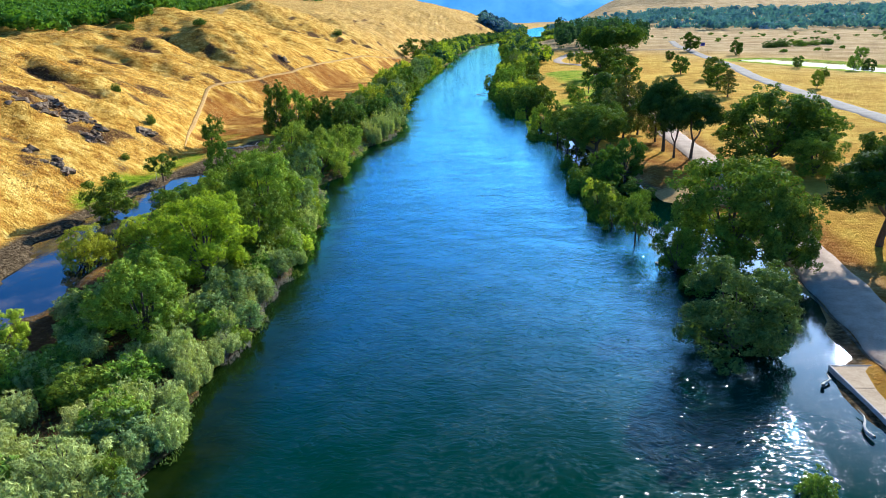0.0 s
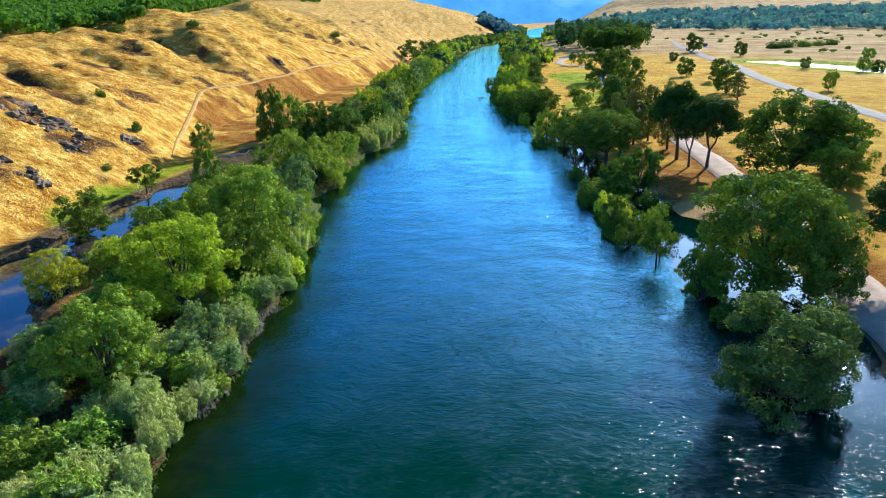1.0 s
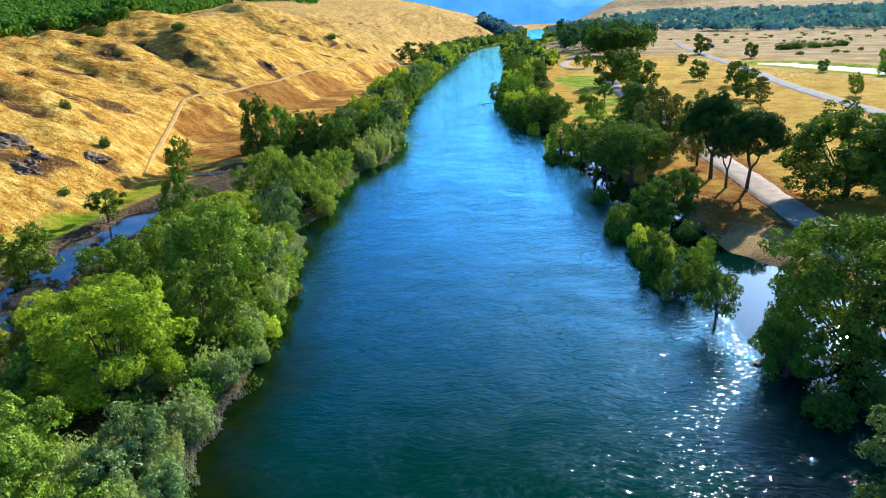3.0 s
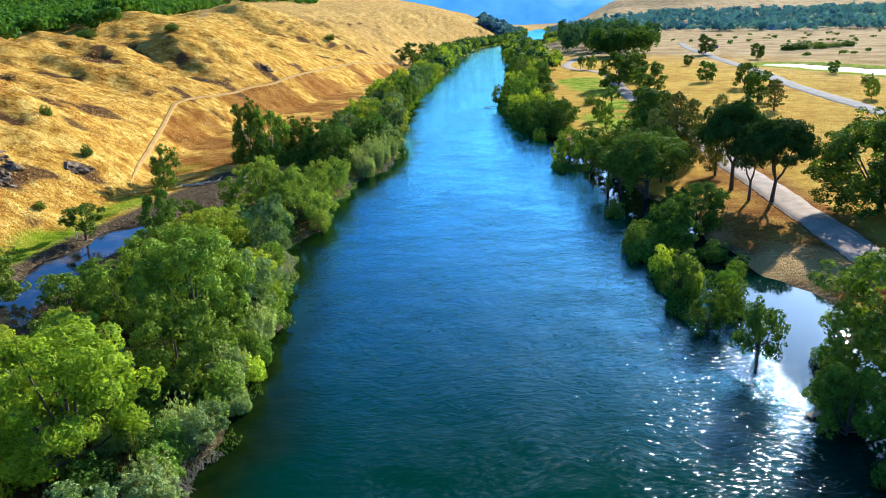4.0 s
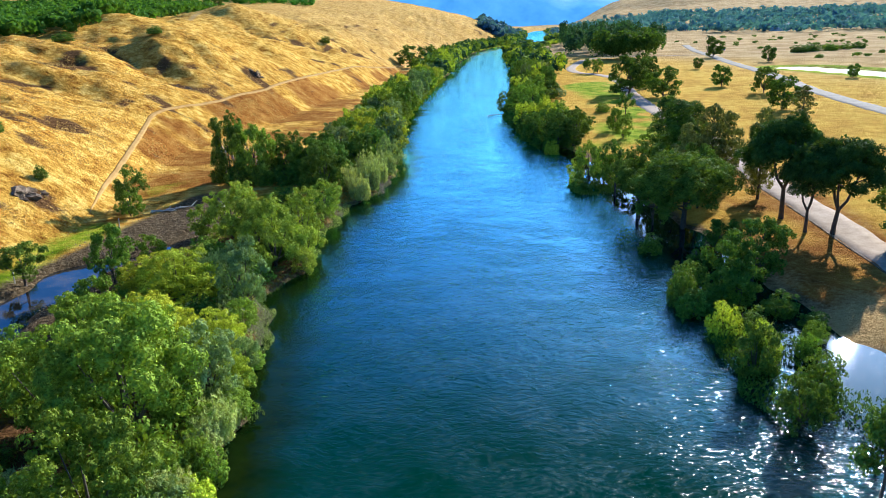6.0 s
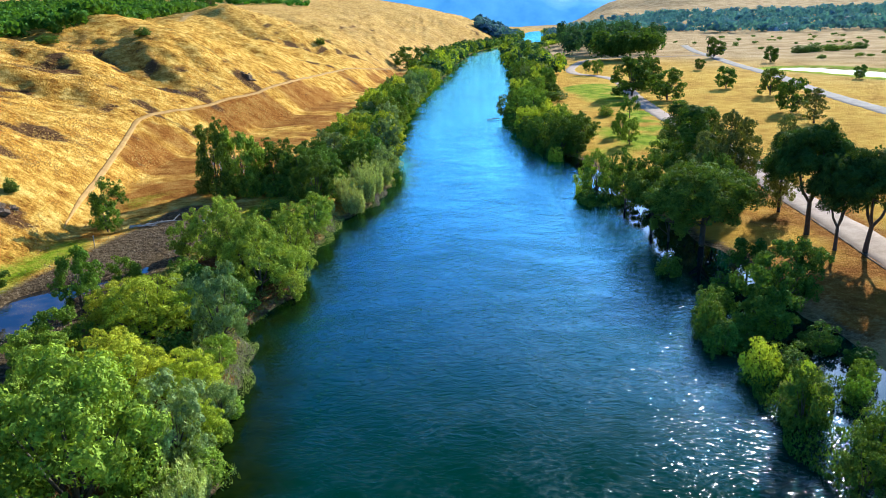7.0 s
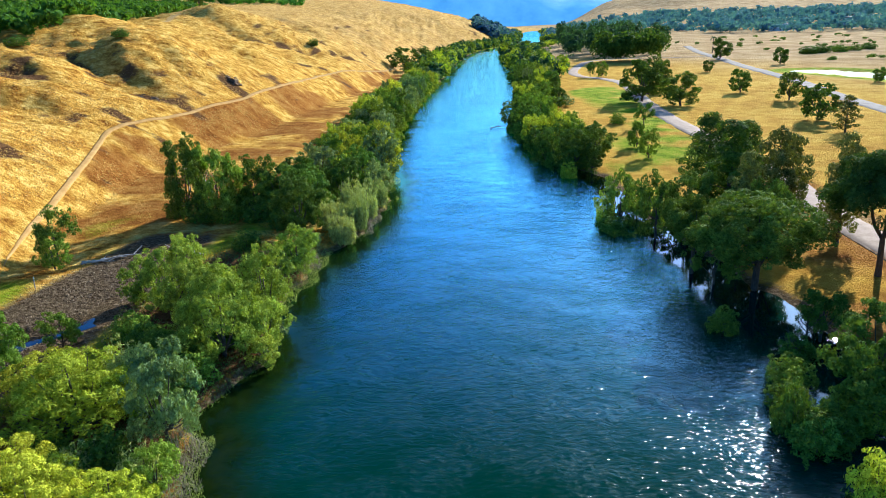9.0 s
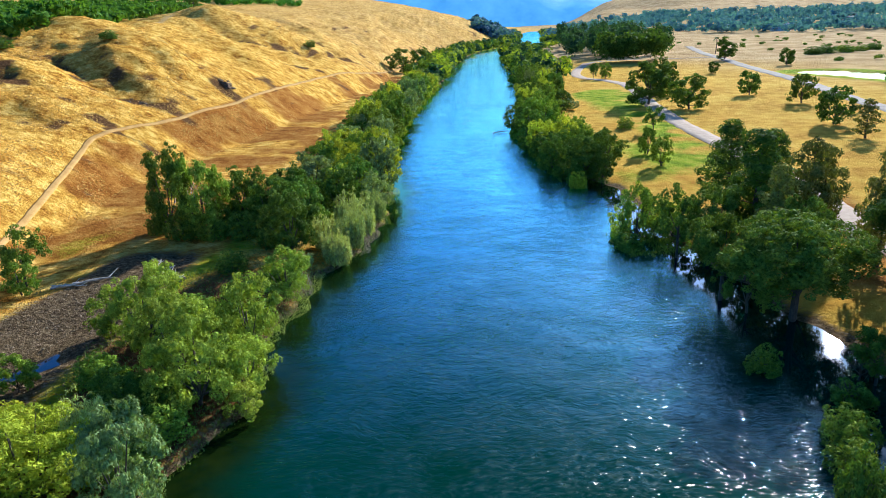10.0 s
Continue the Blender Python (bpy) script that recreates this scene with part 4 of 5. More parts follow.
# right bank and park
RIGHT = [
    ("dome", 26.9, 62.8, 9.0, 6.9), ("shrub", 24.5, 40.5, 2.6, 1.7), ("broad", 35.3, 88.2, 14.4, 9.8), ("dark", 40, 84, 11.0, 5.5), ("broad", 27.5, 85, 6.4, 3.2), ("open", 24.8, 96, 6.8, 2.9), ("dshrub", 28, 78, 3.6, 2.6), ("dshrub", 30, 92, 3.4, 2.4), ("dshrub", 28.5, 88, 2.8, 2.2), ("dshrub", 32.5, 97, 3.2, 2.6), ("dshrub", 33, 80, 3.0, 2.4),
    ("dark", 64, 147, 15.0, 11.5), ("dark", 72, 150, 12.5, 8.0), ("broad", 67.0, 134, 8.4, 5.6), ("dark", 76, 128, 9.0, 5.6), ("umbrella", 56.5, 92, 14.5, 8.6),
    ("plume", 24.2, 116, 4.8, 2.7), ("shrub", 27.2, 110, 4.6, 2.6), ("dshrub", 25.6, 122.5, 3.6, 3.0), ("dshrub", 22.8, 129, 3.8, 3.2), ("dark", 32.2, 138, 8.6, 4.6), ("shrub", 29.6, 117.5, 3.0, 1.6), ("dshrub", 31.1, 127.6, 3.2, 2.8), ("dshrub", 33.4, 124.4, 2.2, 2.0), ("shrub", 31.9, 120.9, 2.8, 1.8), ("shrub", 27, 131, 4.2, 3.2),
    ("umbrella", 46.2, 163, 17.0, 7.2), ("umbrella", 46.6, 155.6, 14.4, 4.8), ("umbrella", 49.9, 154.2, 15.4, 6.4),
    ("spread", 30.6, 161.5, 11.8, 8.8), ("spread", 35.5, 170.5, 10.6, 4.2), ("spread", 25, 168, 10.4, 5.4), ("shrub", 22.6, 150, 3.4, 2.2), ("shrub", 24.6, 138.5, 3.4, 3.0), ("dshrub", 27.5, 143.5, 3.0, 2.6), ("shrub", 22.6, 134.5, 3.0, 2.4), ("dshrub", 25.8, 131.5, 3.6, 3.0), ("open", 31.5, 147, 6.0, 3.2), ("open", 26.5, 164, 6.5, 3.2),
    ("cone", 37.5, 190, 16.0, 5.4), ("tall", 41, 182, 16.0, 3.2), ("tall", 47.5, 175.5, 15.4, 3.0), ("cone", 42, 196, 14.5, 4.8), ("tall", 46, 188, 14.0, 3.0), ("tall", 36, 180, 12.5, 3.0), ("cone", 40, 208, 14.5, 4.8),
    ("open", 24.5, 184, 9.8, 4.0), ("broad", 21, 193, 8.6, 3.6), ("dark", 30, 187, 9.0, 4.2),
    ("broad", 38.8, 243.5, 6.6, 2.8), ("broad", 39.6, 258, 6.4, 2.8), ("dark", 20.5, 236, 9.4, 5.6), ("dark", 15.5, 243, 8.0, 4.4), ("dark", 26, 242, 8.4, 4.6), ("yshrub", 18.0, 229, 4.2, 2.4),
    ("dark", 66.0, 358, 16.4, 10.4), ("dark", 75.5, 341, 11.5, 8.5), ("dark", 80, 392, 14.5, 8.0), ("dark", 112, 380, 9.5, 5.8), ("dark", 116.8, 346, 10.4, 5.4), ("dark", 102, 294, 10.4, 6.6), ("dark", 136, 491, 6.5, 4.2), ("tall", 98.3, 271, 9.5, 3.2),
    ("broad", 141.7, 294, 7.0, 3.2), ("open", 69, 485, 8.0, 3.6), ("broad", 75, 482, 9.0, 4.0), ("open", 50, 292, 7.0, 3.4), ("shrub", 44, 300, 4.0, 3.4),
    ("dark", 183, 604, 14.0, 8.0), ("dark", 196, 536, 10, 6.0), ("dark", 182, 404, 6.5, 4.0), ("shrub", 169, 347, 5.0, 4.0), ("broad", 199, 378, 7.5, 4.6), ("dark", 214, 392, 7.0, 4.6), ("dshrub", 262, 640, 7.0, 9.0), ("dshrub", 276, 650, 8.0, 10.0), ("shrub", 294, 655, 7.5, 9.0), ("dshrub", 330, 680, 7.0, 8.0), ("shrub", 312, 668, 6.0, 7.0), ("broad", 250, 470, 7.5, 5.0), ("dshrub", 262, 455, 5.0, 5.0), ("shrub", 300, 560, 3, 4.0), ("shrub", 240, 560, 3, 4.0),
]
for kind, x, y, h, r in RIGHT:
    plant("oak" if kind == "dark" and x > 45 else kind, x, y, h, r, detail=(0.6 if r < 3.2 else 1.0 if r < 5.2 else 1.8) if y < 165 else (0.6 if r < 4.4 else 1.0) if y < 262 else 0.2 if r < 8 else 0.6, group="trees on the park-side river bank" if x < 45 else "park trees")
rng = np.random.RandomState(12)
for y in np.arange(106, 250, 5.2):
    yy = y + rng.uniform(-2, 2)
    if 198 < y < 229 or 134 < y < 186:
        continue
    plant(rng.choice(["dshrub", "yshrub", "broad", "dark"], p=[.5, .12, .1, .28]), float(right_bank(yy)) + rng.uniform(1.2, 3.0), yy, rng.uniform(3.0, 5.6), rng.uniform(2.2, 3.2), 0.45, "trees on the park-side river bank")
    if y > 122:
        plant(rng.choice(["dark", "open"]), float(right_bank(yy)) + rng.uniform(5.5, 9.0), yy + 2, rng.uniform(5.0, 8.0), rng.uniform(2.8, 4.0), 0.45, "trees on the park-side river bank")
# bushes and lone trees on the hill
for kind, x, y, h, r in [("dshrub", -78, 174, 2.8, 1.5), ("dshrub", -89.5, 182, 2.6, 1.7), ("dshrub", -146, 312, 3.6, 5.0), ("dshrub", -118, 325, 3.2, 4.0), ("dshrub", -86, 492, 4.5, 4.0), ("dark", -42, 590, 16, 13.0), ("dshrub", -38, 800, 9, 8), ("shrub", -72, 146, 1.6, 1.2), ("dark", -150, 498, 9, 3.5)]:
    plant(kind, x, y, h, r, detail=0.3, group="bushes on the dry hill")
# bank rows further upstream
rng = np.random.RandomState(4)
for y in np.arange(226, 480, 6.5):
    for k in range(3):
        yy = y + rng.uniform(-3, 3)
        off = 3 + k * 5.2 + rng.uniform(-1.5, 1.5)
        plant(rng.choice(["broad", "dark", "yellow", "grey"], p=[.44, .12, .22, .22]), float(left_bank(yy)) - off, yy, rng.choice([4.5, 6.5, 8.5, 10.5]) + rng.uniform(-1, 1) - (1.5 if k == 2 else 0), rng.uniform(2.8, 5.8), 0.2, "trees on the hill-side river bank")
for y in np.arange(252, 480, 6.5):
    for k in range(3):
        yy = y + rng.uniform(-3, 3)
        off = 3 + k * 5.4 + rng.uniform(-1.5, 1.5)
        if k == 2 and 280 < yy < 340:
            continue
        plant(rng.choice(["broad", "dark", "yellow", "grey"], p=[.46, .3, .14, .1]), float(right_bank(yy)) + off, yy, rng.choice([4.5, 6.5, 8.5, 10.5]) + rng.uniform(-1, 1), rng.uniform(2.8, 5.6), 0.2, "trees on the park-side river bank")


def wood(name, spots, leaf, label, lobes=4, leaves=60, size=0.9, seed=1):
    """A far wood or orchard: every crown a few leafy lobes, all in one mesh."""
    r = np.random.RandomState(seed)
    P, N = [], []
    levels = height(*np.array(spots)[:, :2].T)
    for (x, y, h, rad), g in zip(spots, levels):
        n = int(leaves)
        c = np.stack([r.uniform(-.5, .5, lobes) * rad, r.uniform(-.5, .5, lobes) * rad, g + h * r.uniform(0.45, 0.78, lobes)], 1) + np.array([x, y, 0])
        k = r.randint(0, lobes, n)
        d = sphere_dirs(n, r, 0.3)
        P.append(c[k] + d * np.array([rad * 0.62, rad * 0.62, h * 0.32]))
        N.append(d + 0.4 * r.normal(size=d.shape))
    P, N = np.concatenate(P), np.concatenate(N)
    V, F = leaf_quads(P, N, size, 0.7, r)
    ob = new(name, make_mesh(name, V, F, leaf))
    return tagged(ob, label, "trees", kind="stuff")


# orchard on the plateau behind the crest, in rows
spots = []
for i in range(44):
    for j in range(56):
        x, y = -140 - i * 6.6, 240 + j * 7.4 + (i % 2) * 1.5
        if x < np.interp(y, [240, 262, 300, 322, 336, 396, 481, 515, 860], [-163, -159, -160, -156, -146, -154, -175, -180, -225]):
            spots.append((x + rng.uniform(-.8, .8), y + rng.uniform(-.8, .8), rng.uniform(5.0, 6.5), rng.uniform(3.6, 4.4)))
wood("orchard", spots, LEAF["orchard"], "dense dark green orchard in rows on the plateau", 4, 75, 1.2, 2)
# woodland along the river past the park
spots = []
for y in np.arange(480, 1900, 9):
    for side in (-1, 1):
        b = float(left_bank(y)) if side < 0 else float(right_bank(y))
        for k in range(3 if side < 0 else 5):
            off, hh = 1.6 + k * 6 + rng.uniform(-1.5, 2), rng.choice([5, 7, 9, 12]) + rng.uniform(-1, 1)
            if side > 0 and 830 < y < 1130:
                hh = rng.uniform(3.0, 4.6) if off < 30 else 7
                if off < 12 and y > 930:
                    continue
            spots.append((b + side * off, y + rng.uniform(-4, 4), hh, rng.uniform(3.6, 6)))
rng.shuffle(spots)
cut = len(spots) // 5
wood("riverside_wood", spots[:cut * 2], LEAF["broad"], "far green trees lining both river banks", 4, 120, 1.15, 3)
wood("riverside_wood", spots[cut * 2:cut * 4], LEAF["mid"], "far dark green trees lining both river banks", 5, 120, 1.15, 13)
wood("riverside_wood", spots[cut * 4:], LEAF["lime"], "far yellow-green willows lining both river banks", 4, 110, 1.0, 14)
spots = []
for k in range(700):
    y = rng.uniform(1180, 1750)
    x = math.tan(radians(rng.uniform(1.2, 10.5))) * y
    if y > 1950 or x < float(left_bank(y)) - 8 or x > float(right_bank(y)) + 8:
        if y > 1950 or abs(x - float(left_bank(y))) > 6:
            spots.append((x, y, rng.uniform(7, 15), rng.uniform(8, 14)))
# haze over the valley comes only from the blue leaf colour
wood("valley_wood", spots, LEAF["far"], "woods filling the far valley, haze painted into their blue-green", 4, 70, 3.2, 16)
spots = [(rng.uniform(98, 142), rng.uniform(605, 640), rng.uniform(17, 21), rng.uniform(7, 9)) for k in range(26)]
wood("dark_grove", spots, LEAF["oak"], "dark dense grove beside the road", 5, 420, 1.1, 4)
spots = [((yy := rng.uniform(660, 1000)) * 0.118 + rng.uniform(4, 90), yy, rng.uniform(14, 27), rng.uniform(3.5, 5.5)) for k in range(130)]
wood("tall_grove", spots, LEAF["mid"], "far tall dark trees behind the park", 6, 300, 1.0, 5)
spots = []
for k in range(2300):
    y = rng.uniform(1000, 2400)
    x = rng.uniform(150 + (y - 900) * 0.12, 1900)
    if x > np.interp(y, [1000, 1400, 1700], [620, 330, 190]):
        spots.append((x, y, rng.choice([8, 11, 14, 20]) + rng.uniform(-2, 2), rng.uniform(7, 15)))
wood("town_trees", spots, LEAF["far"], "belt of trees among far houses, haze painted in blue", 4, 62, 2.8, 6)
spots = [(rng.uniform(240, 700), rng.uniform(560, 1050), rng.uniform(1.5, 4), rng.uniform(2, 5)) for k in range(120)]
wood("plain_scrub", spots, LEAF["dark"], "scattered low scrub on the dry plain", 3, 80, 0.7, 7)
spots = []
for k in range(220):
    y = rng.uniform(770, 940)
    spots.append((rng.uniform(-340, np.interp(y, [770, 940], [-218, -170])), y, rng.uniform(5, 7), rng.uniform(4, 5.5)))
wood("far_orchard", spots, LEAF["orchard"], "far dark green orchard block on the plateau", 4, 70, 1.3, 8)


# ---- undergrowth, stones, dead wood ----
def brush(name, y0, y1, edge, side, depth, tall, count, leaf, label, seed, slim=0.28, size=0.38, gaps=0.0, skip=(0, 0)):
    """Rank growth along a bank: blades and sprays leaning over the water's edge."""
    r = np.random.RandomState(seed)
    y = r.uniform(y0, y1, count)
    off = depth * r.rand(count) ** 1.4 - (0.9 if side < 0 else 0.1)
    x = edge(y) + side * off
    top = tall * (0.55 + 0.6 * field(x, y, 5, seed)) * np.clip(0.5 + off / 2.5, 0.3, 1)
    ok = (field(x, y, 16, seed + 40) > gaps - 1) & (top > 0.25) & ((y < skip[0]) | (y > skip[1]))
    x, y, top = x[ok], y[ok], top[ok]
    g = np.maximum(height(x, y), 0.0)
    z = g + top * r.rand(len(x)) ** 0.6
    P = np.stack([x, y, z], 1)
    N = r.normal(size=P.shape)
    N[:, 2] *= 0.35
    V, F = leaf_quads(P, N, size, slim, r, droop=-2.2)
    return tagged(new(name, make_mesh(name, V, F, leaf)), label, "undergrowth", kind="stuff")


brush("bank_brush", 30, 235, left_bank, -1, 19, 1.1, 56000, LEAF["reed"], "rank pale green undergrowth along the wooded bank", 21, 0.26, 0.16)
brush("bank_scrub", 70, 235, left_bank, -1, 6, 2.0, 70000, LEAF["plume"], "pale green scrub overhanging the water's edge", 22, 0.25, 0.075, 1.0)
brush("dry_twigs", 34, 215, left_bank, -1, 2.8, 1.7, 15000, LEAF["dry"], "dead pale grey twigs hanging over the water's edge", 23, 0.06, 0.5, 1.0)
brush("flood_scrub", 104, 134, right_bank, 1, 9, 2.2, 9000, LEAF["dark"], "dark scrub standing in the flooded margin", 24, 0.45, 0.18, 0.85)
brush("flood_scrub", 184, 255, right_bank, 1, 9, 2.4, 20000, LEAF["dark"], "dark scrub along the park-side water's edge", 27, 0.45, 0.2, 0.85, (196, 230))
brush("far_bank_scrub", 235, 480, left_bank, -1, 14, 3.0, 22000, LEAF["broad"], "green scrub under the far bank trees", 25, 0.55, 0.5)
brush("far_flood_scrub", 255, 480, right_bank, 1, 14, 3.0, 22000, LEAF["broad"], "green scrub under the far park-side trees", 26, 0.55, 0.5)


def tufts(name, count, leaf, label, seed):
    """Clumps of standing dry grass over the hill."""
    r = np.random.RandomState(seed)
    x, y = r.uniform(-160, -58, count), r.uniform(112, 345, count)
    keep = (uphill(x, y) > 1) & (field(x, y, 5, 51) + 0.7 * field(x, y, 18, 52) + r.uniform(-1.3, 0.5, count) > 0.15) & (near_line(x, y, TRAIL) > 2.0)
    x, y = x[keep], y[keep]
    P = np.stack([x, y, height(x, y) + 0.1], 1)
    N = r.normal(size=P.shape)
    N[:, 2] = np.abs(N[:, 2]) + 1.2
    V, F = leaf_quads(P, N, 0.27, 0.55, r, droop=-1.0)
    return tagged(new(name, make_mesh(name, V, F, leaf)), label, "grass", kind="stuff")


tufts("dry_grass", 200000, LEAF["straw"], "clumps of tall dry golden grass on the hill", 55)


def gravel(name, count, seed):
    """Loose stones strewn over the mud of the side channel."""
    r = np.random.RandomState(seed)
    y = r.uniform(112, 178, count)
    x = np.interp(y, [112, 147, 165, 180], [-58, -54, -52, -51]) + r.normal(size=count) * 5.0
    keep = (pond_depth(x, y) < 0.25) & (field(x, y, 7, 61) > -0.5)
    x, y = x[keep], y[keep]
    n = len(x)
    s = r.uniform(0.04, 0.12, n) * np.where(r.rand(n) < 0.06, 2.0, 1.0)
    base = np.array([(1, 0, 0), (0, 1, 0), (-1, 0, 0), (0, -1, 0), (0, 0, 0.55), (0, 0, -0.4)], float)
    V = base[None] * (s[:, None, None] * r.uniform(0.6, 1.4, (n, 6, 3))) + np.stack([x, y, height(x, y) + 0.02], 1)[:, None]
    tri = np.array([(0, 1, 4), (1, 2, 4), (2, 3, 4), (3, 0, 4), (1, 0, 5), (2, 1, 5), (3, 2, 5), (0, 3, 5)])
    F = (tri[None] + 6 * np.arange(n)[:, None, None]).reshape(-1, 3)
    return tagged(new(name, make_mesh(name, V.reshape(-1, 3), F, STONE)), "loose grey-brown stones on the mud", "gravel", kind="stuff")


STONE = leaf_material("stone", (0.09, 0.06, 0.033), (0.42, 0.305, 0.19), 0.0, 0.0)
gravel("gravel", 8000, 62)


def boulder(x, y, size, seed):
    r = np.random.RandomState(seed)
    bm = bmesh.new()
    bmesh.ops.create_icosphere(bm, subdivisions=3, radius=1)
    sq = Vector((r.uniform(0.9, 1.5), r.uniform(0.9, 1.5), r.uniform(0.5, 0.8)))
    for v in bm.verts:
        n = noise.noise(v.co * 1.3 + Vector((seed * 3.1, 0, 0))) * 0.55 - abs(noise.noise(v.co * 2.6 + Vector((0, seed, 0)))) * 0.5 + noise.noise(v.co * 7 + Vector((0, seed, 0))) * 0.12
        q = v.co * (1 + n)
        v.co = Vector((q.x * sq.x, q.y * sq.y, q.z * sq.z)) * size
    me = bpy.data.meshes.new("rock_outcrop")
    bm.to_mesh(me)
    bm.free()
    me.materials.append(ROCK)
    ob = new("rock_outcrop", me)
    ob.location = (x, y, float(height(x, y)) - size * 0.42)
    return tagged(ob, "weathered grey-brown rock outcrop in dry grass", "rock", "rocks on the hill")


for k, (cx, cy, n, spread) in enumerate(OUTCROPS):
    r = np.random.RandomState(60 + k)
    for j in range(n):
        boulder(cx + r.normal() * spread * 0.55, cy + r.normal() * spread * 0.55, r.uniform(0.6, 1.9) if j else 2.5, k * 20 + j)


def fallen_branch(x, y, length, turn, seed, limbs=True):
    """A bleached dead limb with side branches, lying on the mud."""
    r = np.random.RandomState(seed)
    tubes, P = [], []
    for k in range(6):
        P.append(Vector((k / 5 * length - length / 2, 0.25 * math.sin(k * 1.3 + seed), 0.15 + 0.18 * r.rand())))
    tubes.append(tube_arrays(P, [0.17, 0.15, 0.13, 0.1, 0.07, 0.03], 6))
    for k in range(1, 5 if limbs else 1):
        d = Vector((r.uniform(0.3, 1.0), r.choice([-1, 1]) * r.uniform(0.5, 1.0), r.uniform(0.0, 0.5)))
        tubes.append(tube_arrays([P[k], P[k] + d * 0.6, P[k] + d * r.uniform(1.0, 1.8)], [0.08, 0.05, 0.02], 5))
    ob = new("fallen_branch", make_mesh("fallen_branch", *join_tubes(tubes), DEADWOOD))
    ob.matrix_world = pose(x, y, float(height(x, y)), 0, 0, turn)
    return tagged(ob, "bleached bare fallen branch on the mud", "driftwood", "driftwood on the mud")


for k, (x, y, ln, turn) in enumerate([(-57, 176, 6, 20), (-55, 177, 5.5, 30), (-57.5, 175, 4.5, 12), (-49, 182.5, 6, 100), (-47.6, 181, 6.5, 80), (-46.2, 180, 5, 115), (-48.5, 180, 5, 60), (-45, 178.5, 5.5, 140)]):
    fallen_branch(x, y, ln, turn, k + 3)

# half-sunk snag off the park-side bank
snag = fallen_branch(8.5, 306, 9, 35, 31)
snag.location.z = 0.05
tagged(snag, "dark half-sunken snag in the river", "driftwood", "snags in the river")
snag.name = "sunken_snag"


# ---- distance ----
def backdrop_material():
    # distance haze is painted in: blue base colour plus a blue glow
    m, t, p = material("far_mountain_haze")
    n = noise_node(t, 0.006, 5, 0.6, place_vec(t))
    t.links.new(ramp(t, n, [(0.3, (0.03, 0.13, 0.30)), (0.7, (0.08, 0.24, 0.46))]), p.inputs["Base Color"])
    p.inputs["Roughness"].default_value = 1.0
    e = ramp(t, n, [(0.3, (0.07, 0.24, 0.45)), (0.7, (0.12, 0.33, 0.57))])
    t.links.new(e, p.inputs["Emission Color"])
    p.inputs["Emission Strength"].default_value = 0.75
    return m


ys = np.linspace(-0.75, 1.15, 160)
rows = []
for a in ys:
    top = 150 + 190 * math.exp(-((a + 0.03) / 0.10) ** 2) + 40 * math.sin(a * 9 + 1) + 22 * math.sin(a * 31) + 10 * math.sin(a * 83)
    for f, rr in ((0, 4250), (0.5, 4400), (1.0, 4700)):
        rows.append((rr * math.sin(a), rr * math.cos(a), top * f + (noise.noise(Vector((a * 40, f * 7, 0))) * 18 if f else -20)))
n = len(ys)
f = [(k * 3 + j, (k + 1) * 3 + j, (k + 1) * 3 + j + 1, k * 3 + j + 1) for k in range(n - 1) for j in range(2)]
tagged(new("backdrop", make_mesh("backdrop", np.array(rows), np.array(f), backdrop_material())), "mountain ridge on the horizon with haze painted in blue", "mountain", kind="structure")


def house(x, y, w, d, h, turn, wall, roof):
    """A far low house: walls, a pitched roof, a dark window row."""
    root = new("house")
    g = float(height(x, y))
    root.matrix_world = pose(x, y, g, 0, 0, turn)
    W, D = w / 2, d / 2
    v = [(-W, -D, -1), (W, -D, -1), (W, D, -1), (-W, D, -1), (-W, -D, h), (W, -D, h), (W, D, h), (-W, D, h)]
    part("wall", make_mesh("wall", v, [(0, 1, 5, 4), (1, 2, 6, 5), (2, 3, 7, 6), (3, 0, 4, 7), (4, 5, 6, 7)], wall), root)
    e, rh = 0.6, h + d * 0.28
    v = [(-W - e, -D - e, h - 0.1), (W + e, -D - e, h - 0.1), (W + e, D + e, h - 0.1), (-W - e, D + e, h - 0.1), (-W - e, 0, rh), (W + e, 0, rh)]
    part("roof", make_mesh("roof", v + [(q[0], q[1], q[2] + 0.3) for q in v], [(6, 7, 11, 10), (8, 9, 10, 11), (0, 4, 5, 1), (2, 5, 4, 3), (0, 1, 7, 6), (2, 3, 9, 8), (1, 5, 11, 7), (5, 2, 8, 11), (3, 4, 10, 9), (4, 0, 6, 10)], roof), root)
    for k in (-1, 1):
        c = k * w * 0.25
        v = [(c - 0.9, -D - 0.05, 1.0), (c + 0.9, -D - 0.05, 1.0), (c + 0.9, -D - 0.05, h - 0.6), (c - 0.9, -D - 0.05, h - 0.6)]
        part("window", make_mesh("window", v, [(0, 1, 2, 3)], POND), root)
    return tagged(root, "far low pale house among trees", "house", "houses of the far town")


r = np.random.RandomState(9)
for k in range(34):
    y = r.uniform(1250, 2000)
    x = r.uniform(0.34, 0.7) * y
    house(x, y, r.uniform(12, 28), r.uniform(8, 12), r.uniform(3.2, 5), r.uniform(-30, 30), PAINT, SLATE if k % 3 else PAINT)


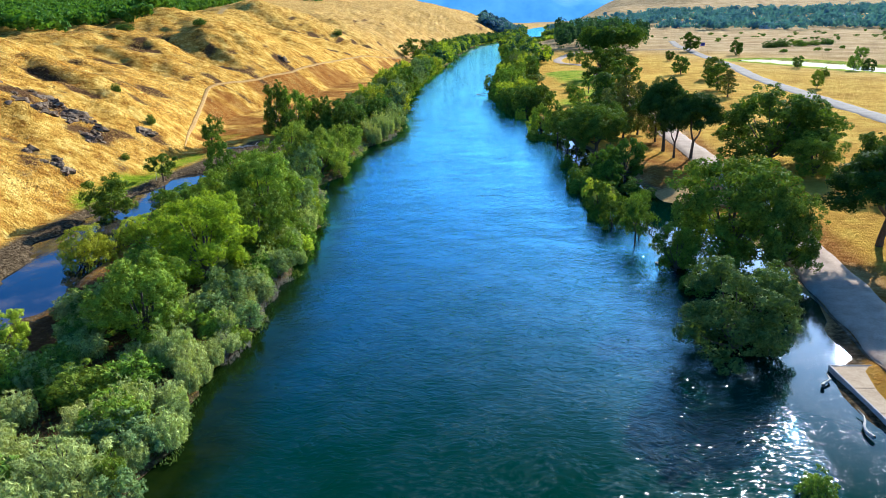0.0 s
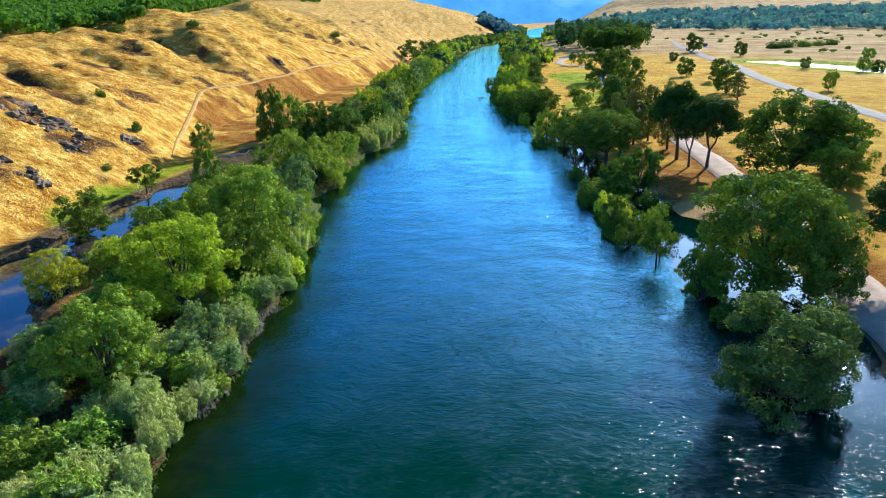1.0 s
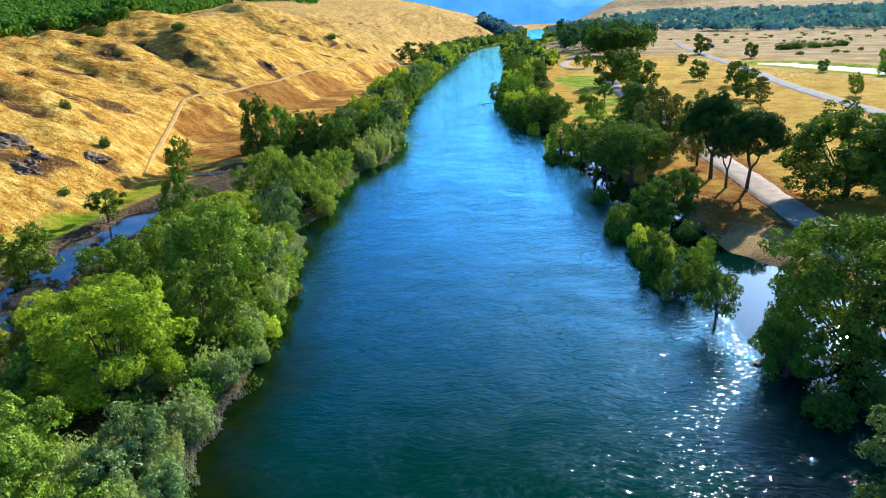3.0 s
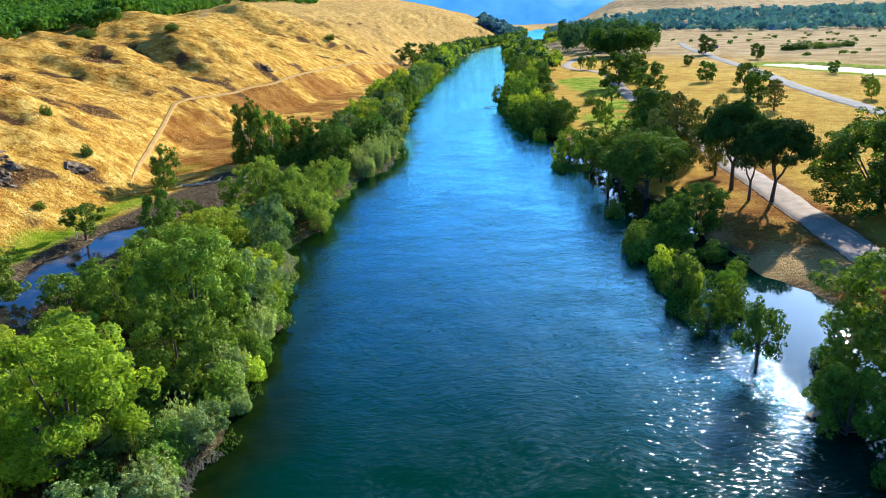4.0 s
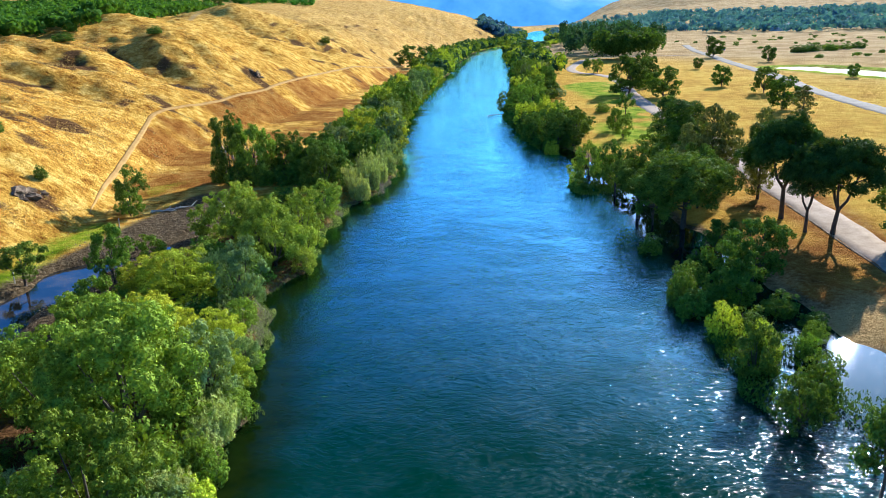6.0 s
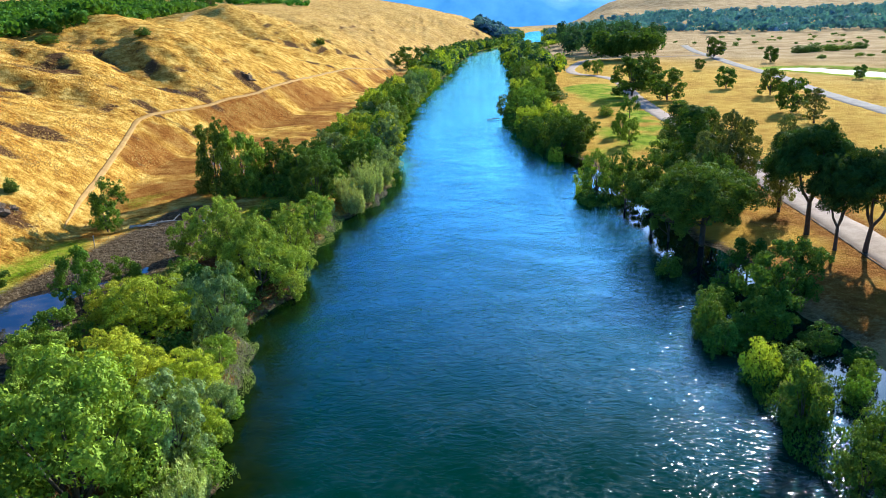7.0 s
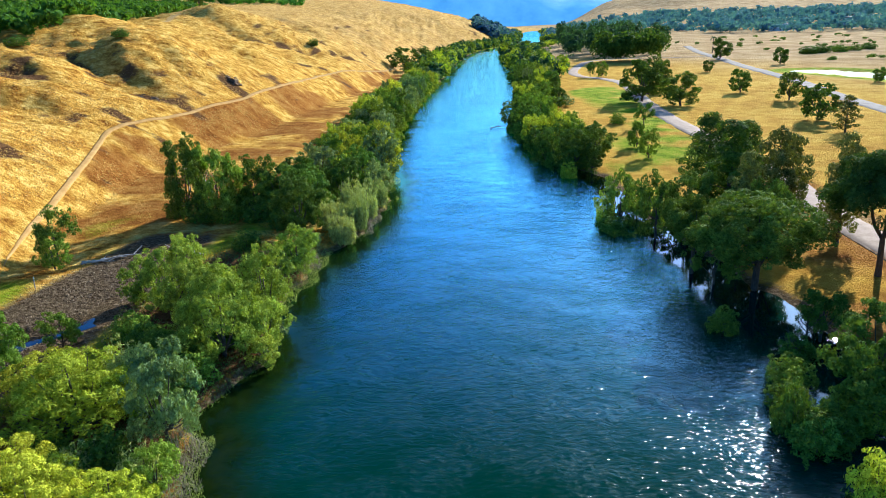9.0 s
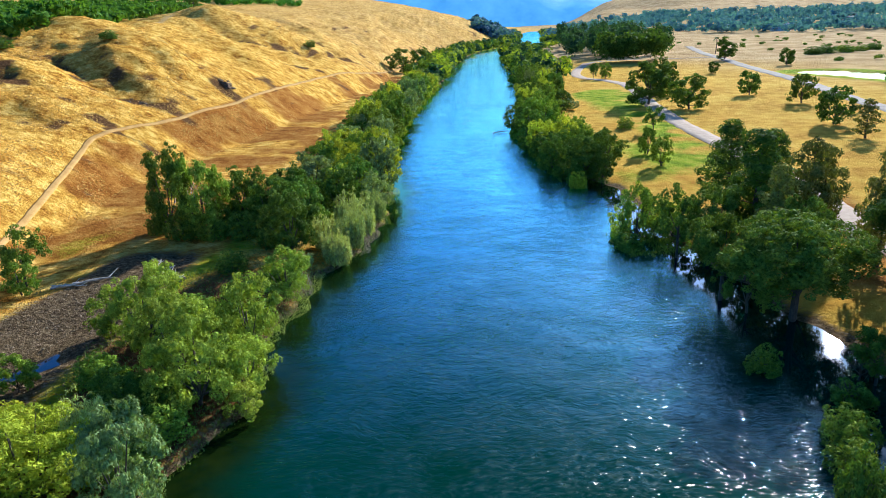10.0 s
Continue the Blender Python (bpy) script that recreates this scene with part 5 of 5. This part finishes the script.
# boat ramp beside the flooded margin
def box_mesh(name, x0, x1, y0, y1, z0, z1, mat, bevel=0.05):
    bm = bmesh.new()
    bmesh.ops.create_cube(bm, size=1)
    for v in bm.verts:
        v.co = Vector((x0 if v.co.x < 0 else x1, y0 if v.co.y < 0 else y1, z0 if v.co.z < 0 else z1))
    bmesh.ops.bevel(bm, geom=bm.edges[:], offset=bevel, segments=2, affect="EDGES")
    me = bpy.data.meshes.new(name)
    bm.to_mesh(me)
    bm.free()
    me.materials.append(mat)
    return me


ramp_thing = new("boat_ramp")
for k in range(5):
    part("slab", box_mesh("slab", 34.0, 41.0, 58.2 - 4.0 * (k + 1), 58.17 - 4.0 * k, -0.6, 0.5 - 0.006 * k, RAMP, 0.03), ramp_thing)
part("kerb", box_mesh("kerb", 33.82, 34.0, 38.0, 58.2, -0.6, 0.56, KERB, 0.03), ramp_thing, "pale concrete kerb")
part("kerb", box_mesh("kerb", 33.82, 41.0, 58.2, 58.36, -0.6, 0.56, KERB, 0.03), ramp_thing, "pale concrete kerb")
tagged(ramp_thing, "tan concrete boat ramp slab with pale kerbs beside the water", "boat ramp")
for k, (x, y, ln, turn) in enumerate([(32.2, 49.0, 4.0, 78), (32.6, 56.0, 2.6, 60)]):
    lg = fallen_branch(x, y, ln, turn, 50 + k, False)
    lg.location.z = 0.05
    tagged(lg, "dark drift log at the ramp's edge", "driftwood", "driftwood on the mud")


# marker posts in the mud
for x, y in ((-62.8, 139.4), (-60.6, 164.5)):
    post = new("marker_post")
    post.location = (x, y, float(height(x, y)))
    part("shaft", make_mesh("shaft", *tube_arrays([(0, 0, -0.4), (0.02, 0, 0.8), (0.05, 0.02, 1.7)], [0.07, 0.065, 0.06], 6), DEADWOOD), post)
    part("band", make_mesh("band", *tube_arrays([(0.04, 0.015, 1.45), (0.05, 0.02, 1.68)], [0.075, 0.075], 6), PAINT), post, "pale painted band")
    tagged(post, "thin weathered marker post standing in mud", "post", "marker posts")


def dead_tree(x, y, h, seed):
    """A leafless tree: forked trunk and fans of thin grey twigs."""
    r = np.random.RandomState(seed)
    limbs, twigs = [], []
    limbs.append(tube_arrays([(0, 0, -0.5), (0.1, 0, h * 0.25), (0.0, 0.1, h * 0.55)], [0.16, 0.12, 0.07], 6))
    for k in range(8):
        a = k * 2.4
        s = Vector((0.05, 0.03, h * (0.2 + 0.045 * k)))
        e = s + Vector((math.cos(a) * h * 0.24, math.sin(a) * h * 0.24, h * r.uniform(0.2, 0.4)))
        limbs.append(tube_arrays([s, s.lerp(e, 0.5) + Vector((0, 0, -0.2)), e], [0.06, 0.045, 0.02], 5))
        for j in range(9):
            q = s.lerp(e, r.uniform(0.35, 1.0))
            d = Vector(r.normal(size=3)) * 0.5 + (e - s).normalized()
            d.z = abs(d.z)
            twigs.append(tube_arrays([q, q + d * h * 0.06, q + d * h * r.uniform(0.09, 0.15)], [0.022, 0.016, 0.008], 3))
    root = new("dead_tree")
    root.location = (x, y, float(height(x, y)))
    wood_mat = DEADWOOD if x < 0 else BARK
    part("trunk", make_mesh("trunk", *join_tubes(limbs), wood_mat), root)
    part("twigs", make_mesh("twigs", *join_tubes(twigs), wood_mat), root)
    return tagged(root, "leafless %s tree with bare twigs" % ("grey" if x < 0 else "dark"), "tree", "dead trees along the river")


for k, (x, y, h) in enumerate([(-58, 217, 7.5), (-54.5, 213, 7.0), (-61, 221, 6.0), (-50, 209, 6.0), (30.5, 148, 4.5), (27, 143.5, 3.8), (26, 99, 3.6)]):
    dead_tree(x, y, h, 80 + k)

# low blue kiosk with a grey roof beside the country road
kiosk = new("kiosk")
kiosk.matrix_world = pose(224.7, 704, float(height(224.7, 704)), 0, 0, 12)
part("wall", box_mesh("wall", -1.6, 1.6, -1.2, 1.2, -0.5, 2.6, BLUEPAINT, 0.06), kiosk)
part("roof", box_mesh("roof", -1.9, 1.9, -1.5, 1.5, 2.604, 2.9, SLATE, 0.06), kiosk, "grey flat roof")
tagged(kiosk, "low blue kiosk building beside the road", "kiosk")

# palm by the junction
palm = new("palm_tree")
palm.location = (207, 690, float(height(207, 690)))
part("trunk", make_mesh("trunk", *tube_arrays([(0, 0, -0.5), (0.2, 0, 6), (0.1, 0.1, 12.5)], [0.4, 0.3, 0.24], 7), BARK), palm)
r = np.random.RandomState(5)
P, N = [], []
for k in range(26):
    a, up = k * 2.4, r.uniform(-0.6, 1.0)
    for j in range(14):
        f = (j + 1) / 14 * 2.6
        P.append((0.1 + math.cos(a) * f, 0.1 + math.sin(a) * f, 12.6 + up * f - 0.28 * f * f))
        N.append((-math.sin(a) * 0.6, math.cos(a) * 0.6, 1.0))
part("crown", make_mesh("crown", *leaf_quads(np.array(P), np.array(N), 0.5, 0.3, r), LEAF["mid"]), palm)
tagged(palm, "slender palm tree with a small round crown", "tree")


# picnic table drowned in the flooded margin
table = new("picnic_table")
table.matrix_world = pose(26.6, 87.9, 0.0, 0, 0, 18)
for k in range(5):
    part("plank", box_mesh("plank", -0.95, 0.95, -0.4 + k * 0.162, -0.25 + k * 0.162, 0.16, 0.205, PLANK, 0.012), table)
for sx in (-0.7, 0.7):
    part("leg", box_mesh("leg", sx - 0.05, sx + 0.05, -0.3, 0.3, -0.6, 0.157, PLANK, 0.012), table)
for sy in (-0.75, 0.75):
    part("bench", box_mesh("bench", -0.95, 0.95, sy - 0.13, sy + 0.13, -0.08, -0.03, PLANK, 0.012), table, "bench board just under water")
tagged(table, "pale weathered wooden picnic table drowned in floodwater", "table")
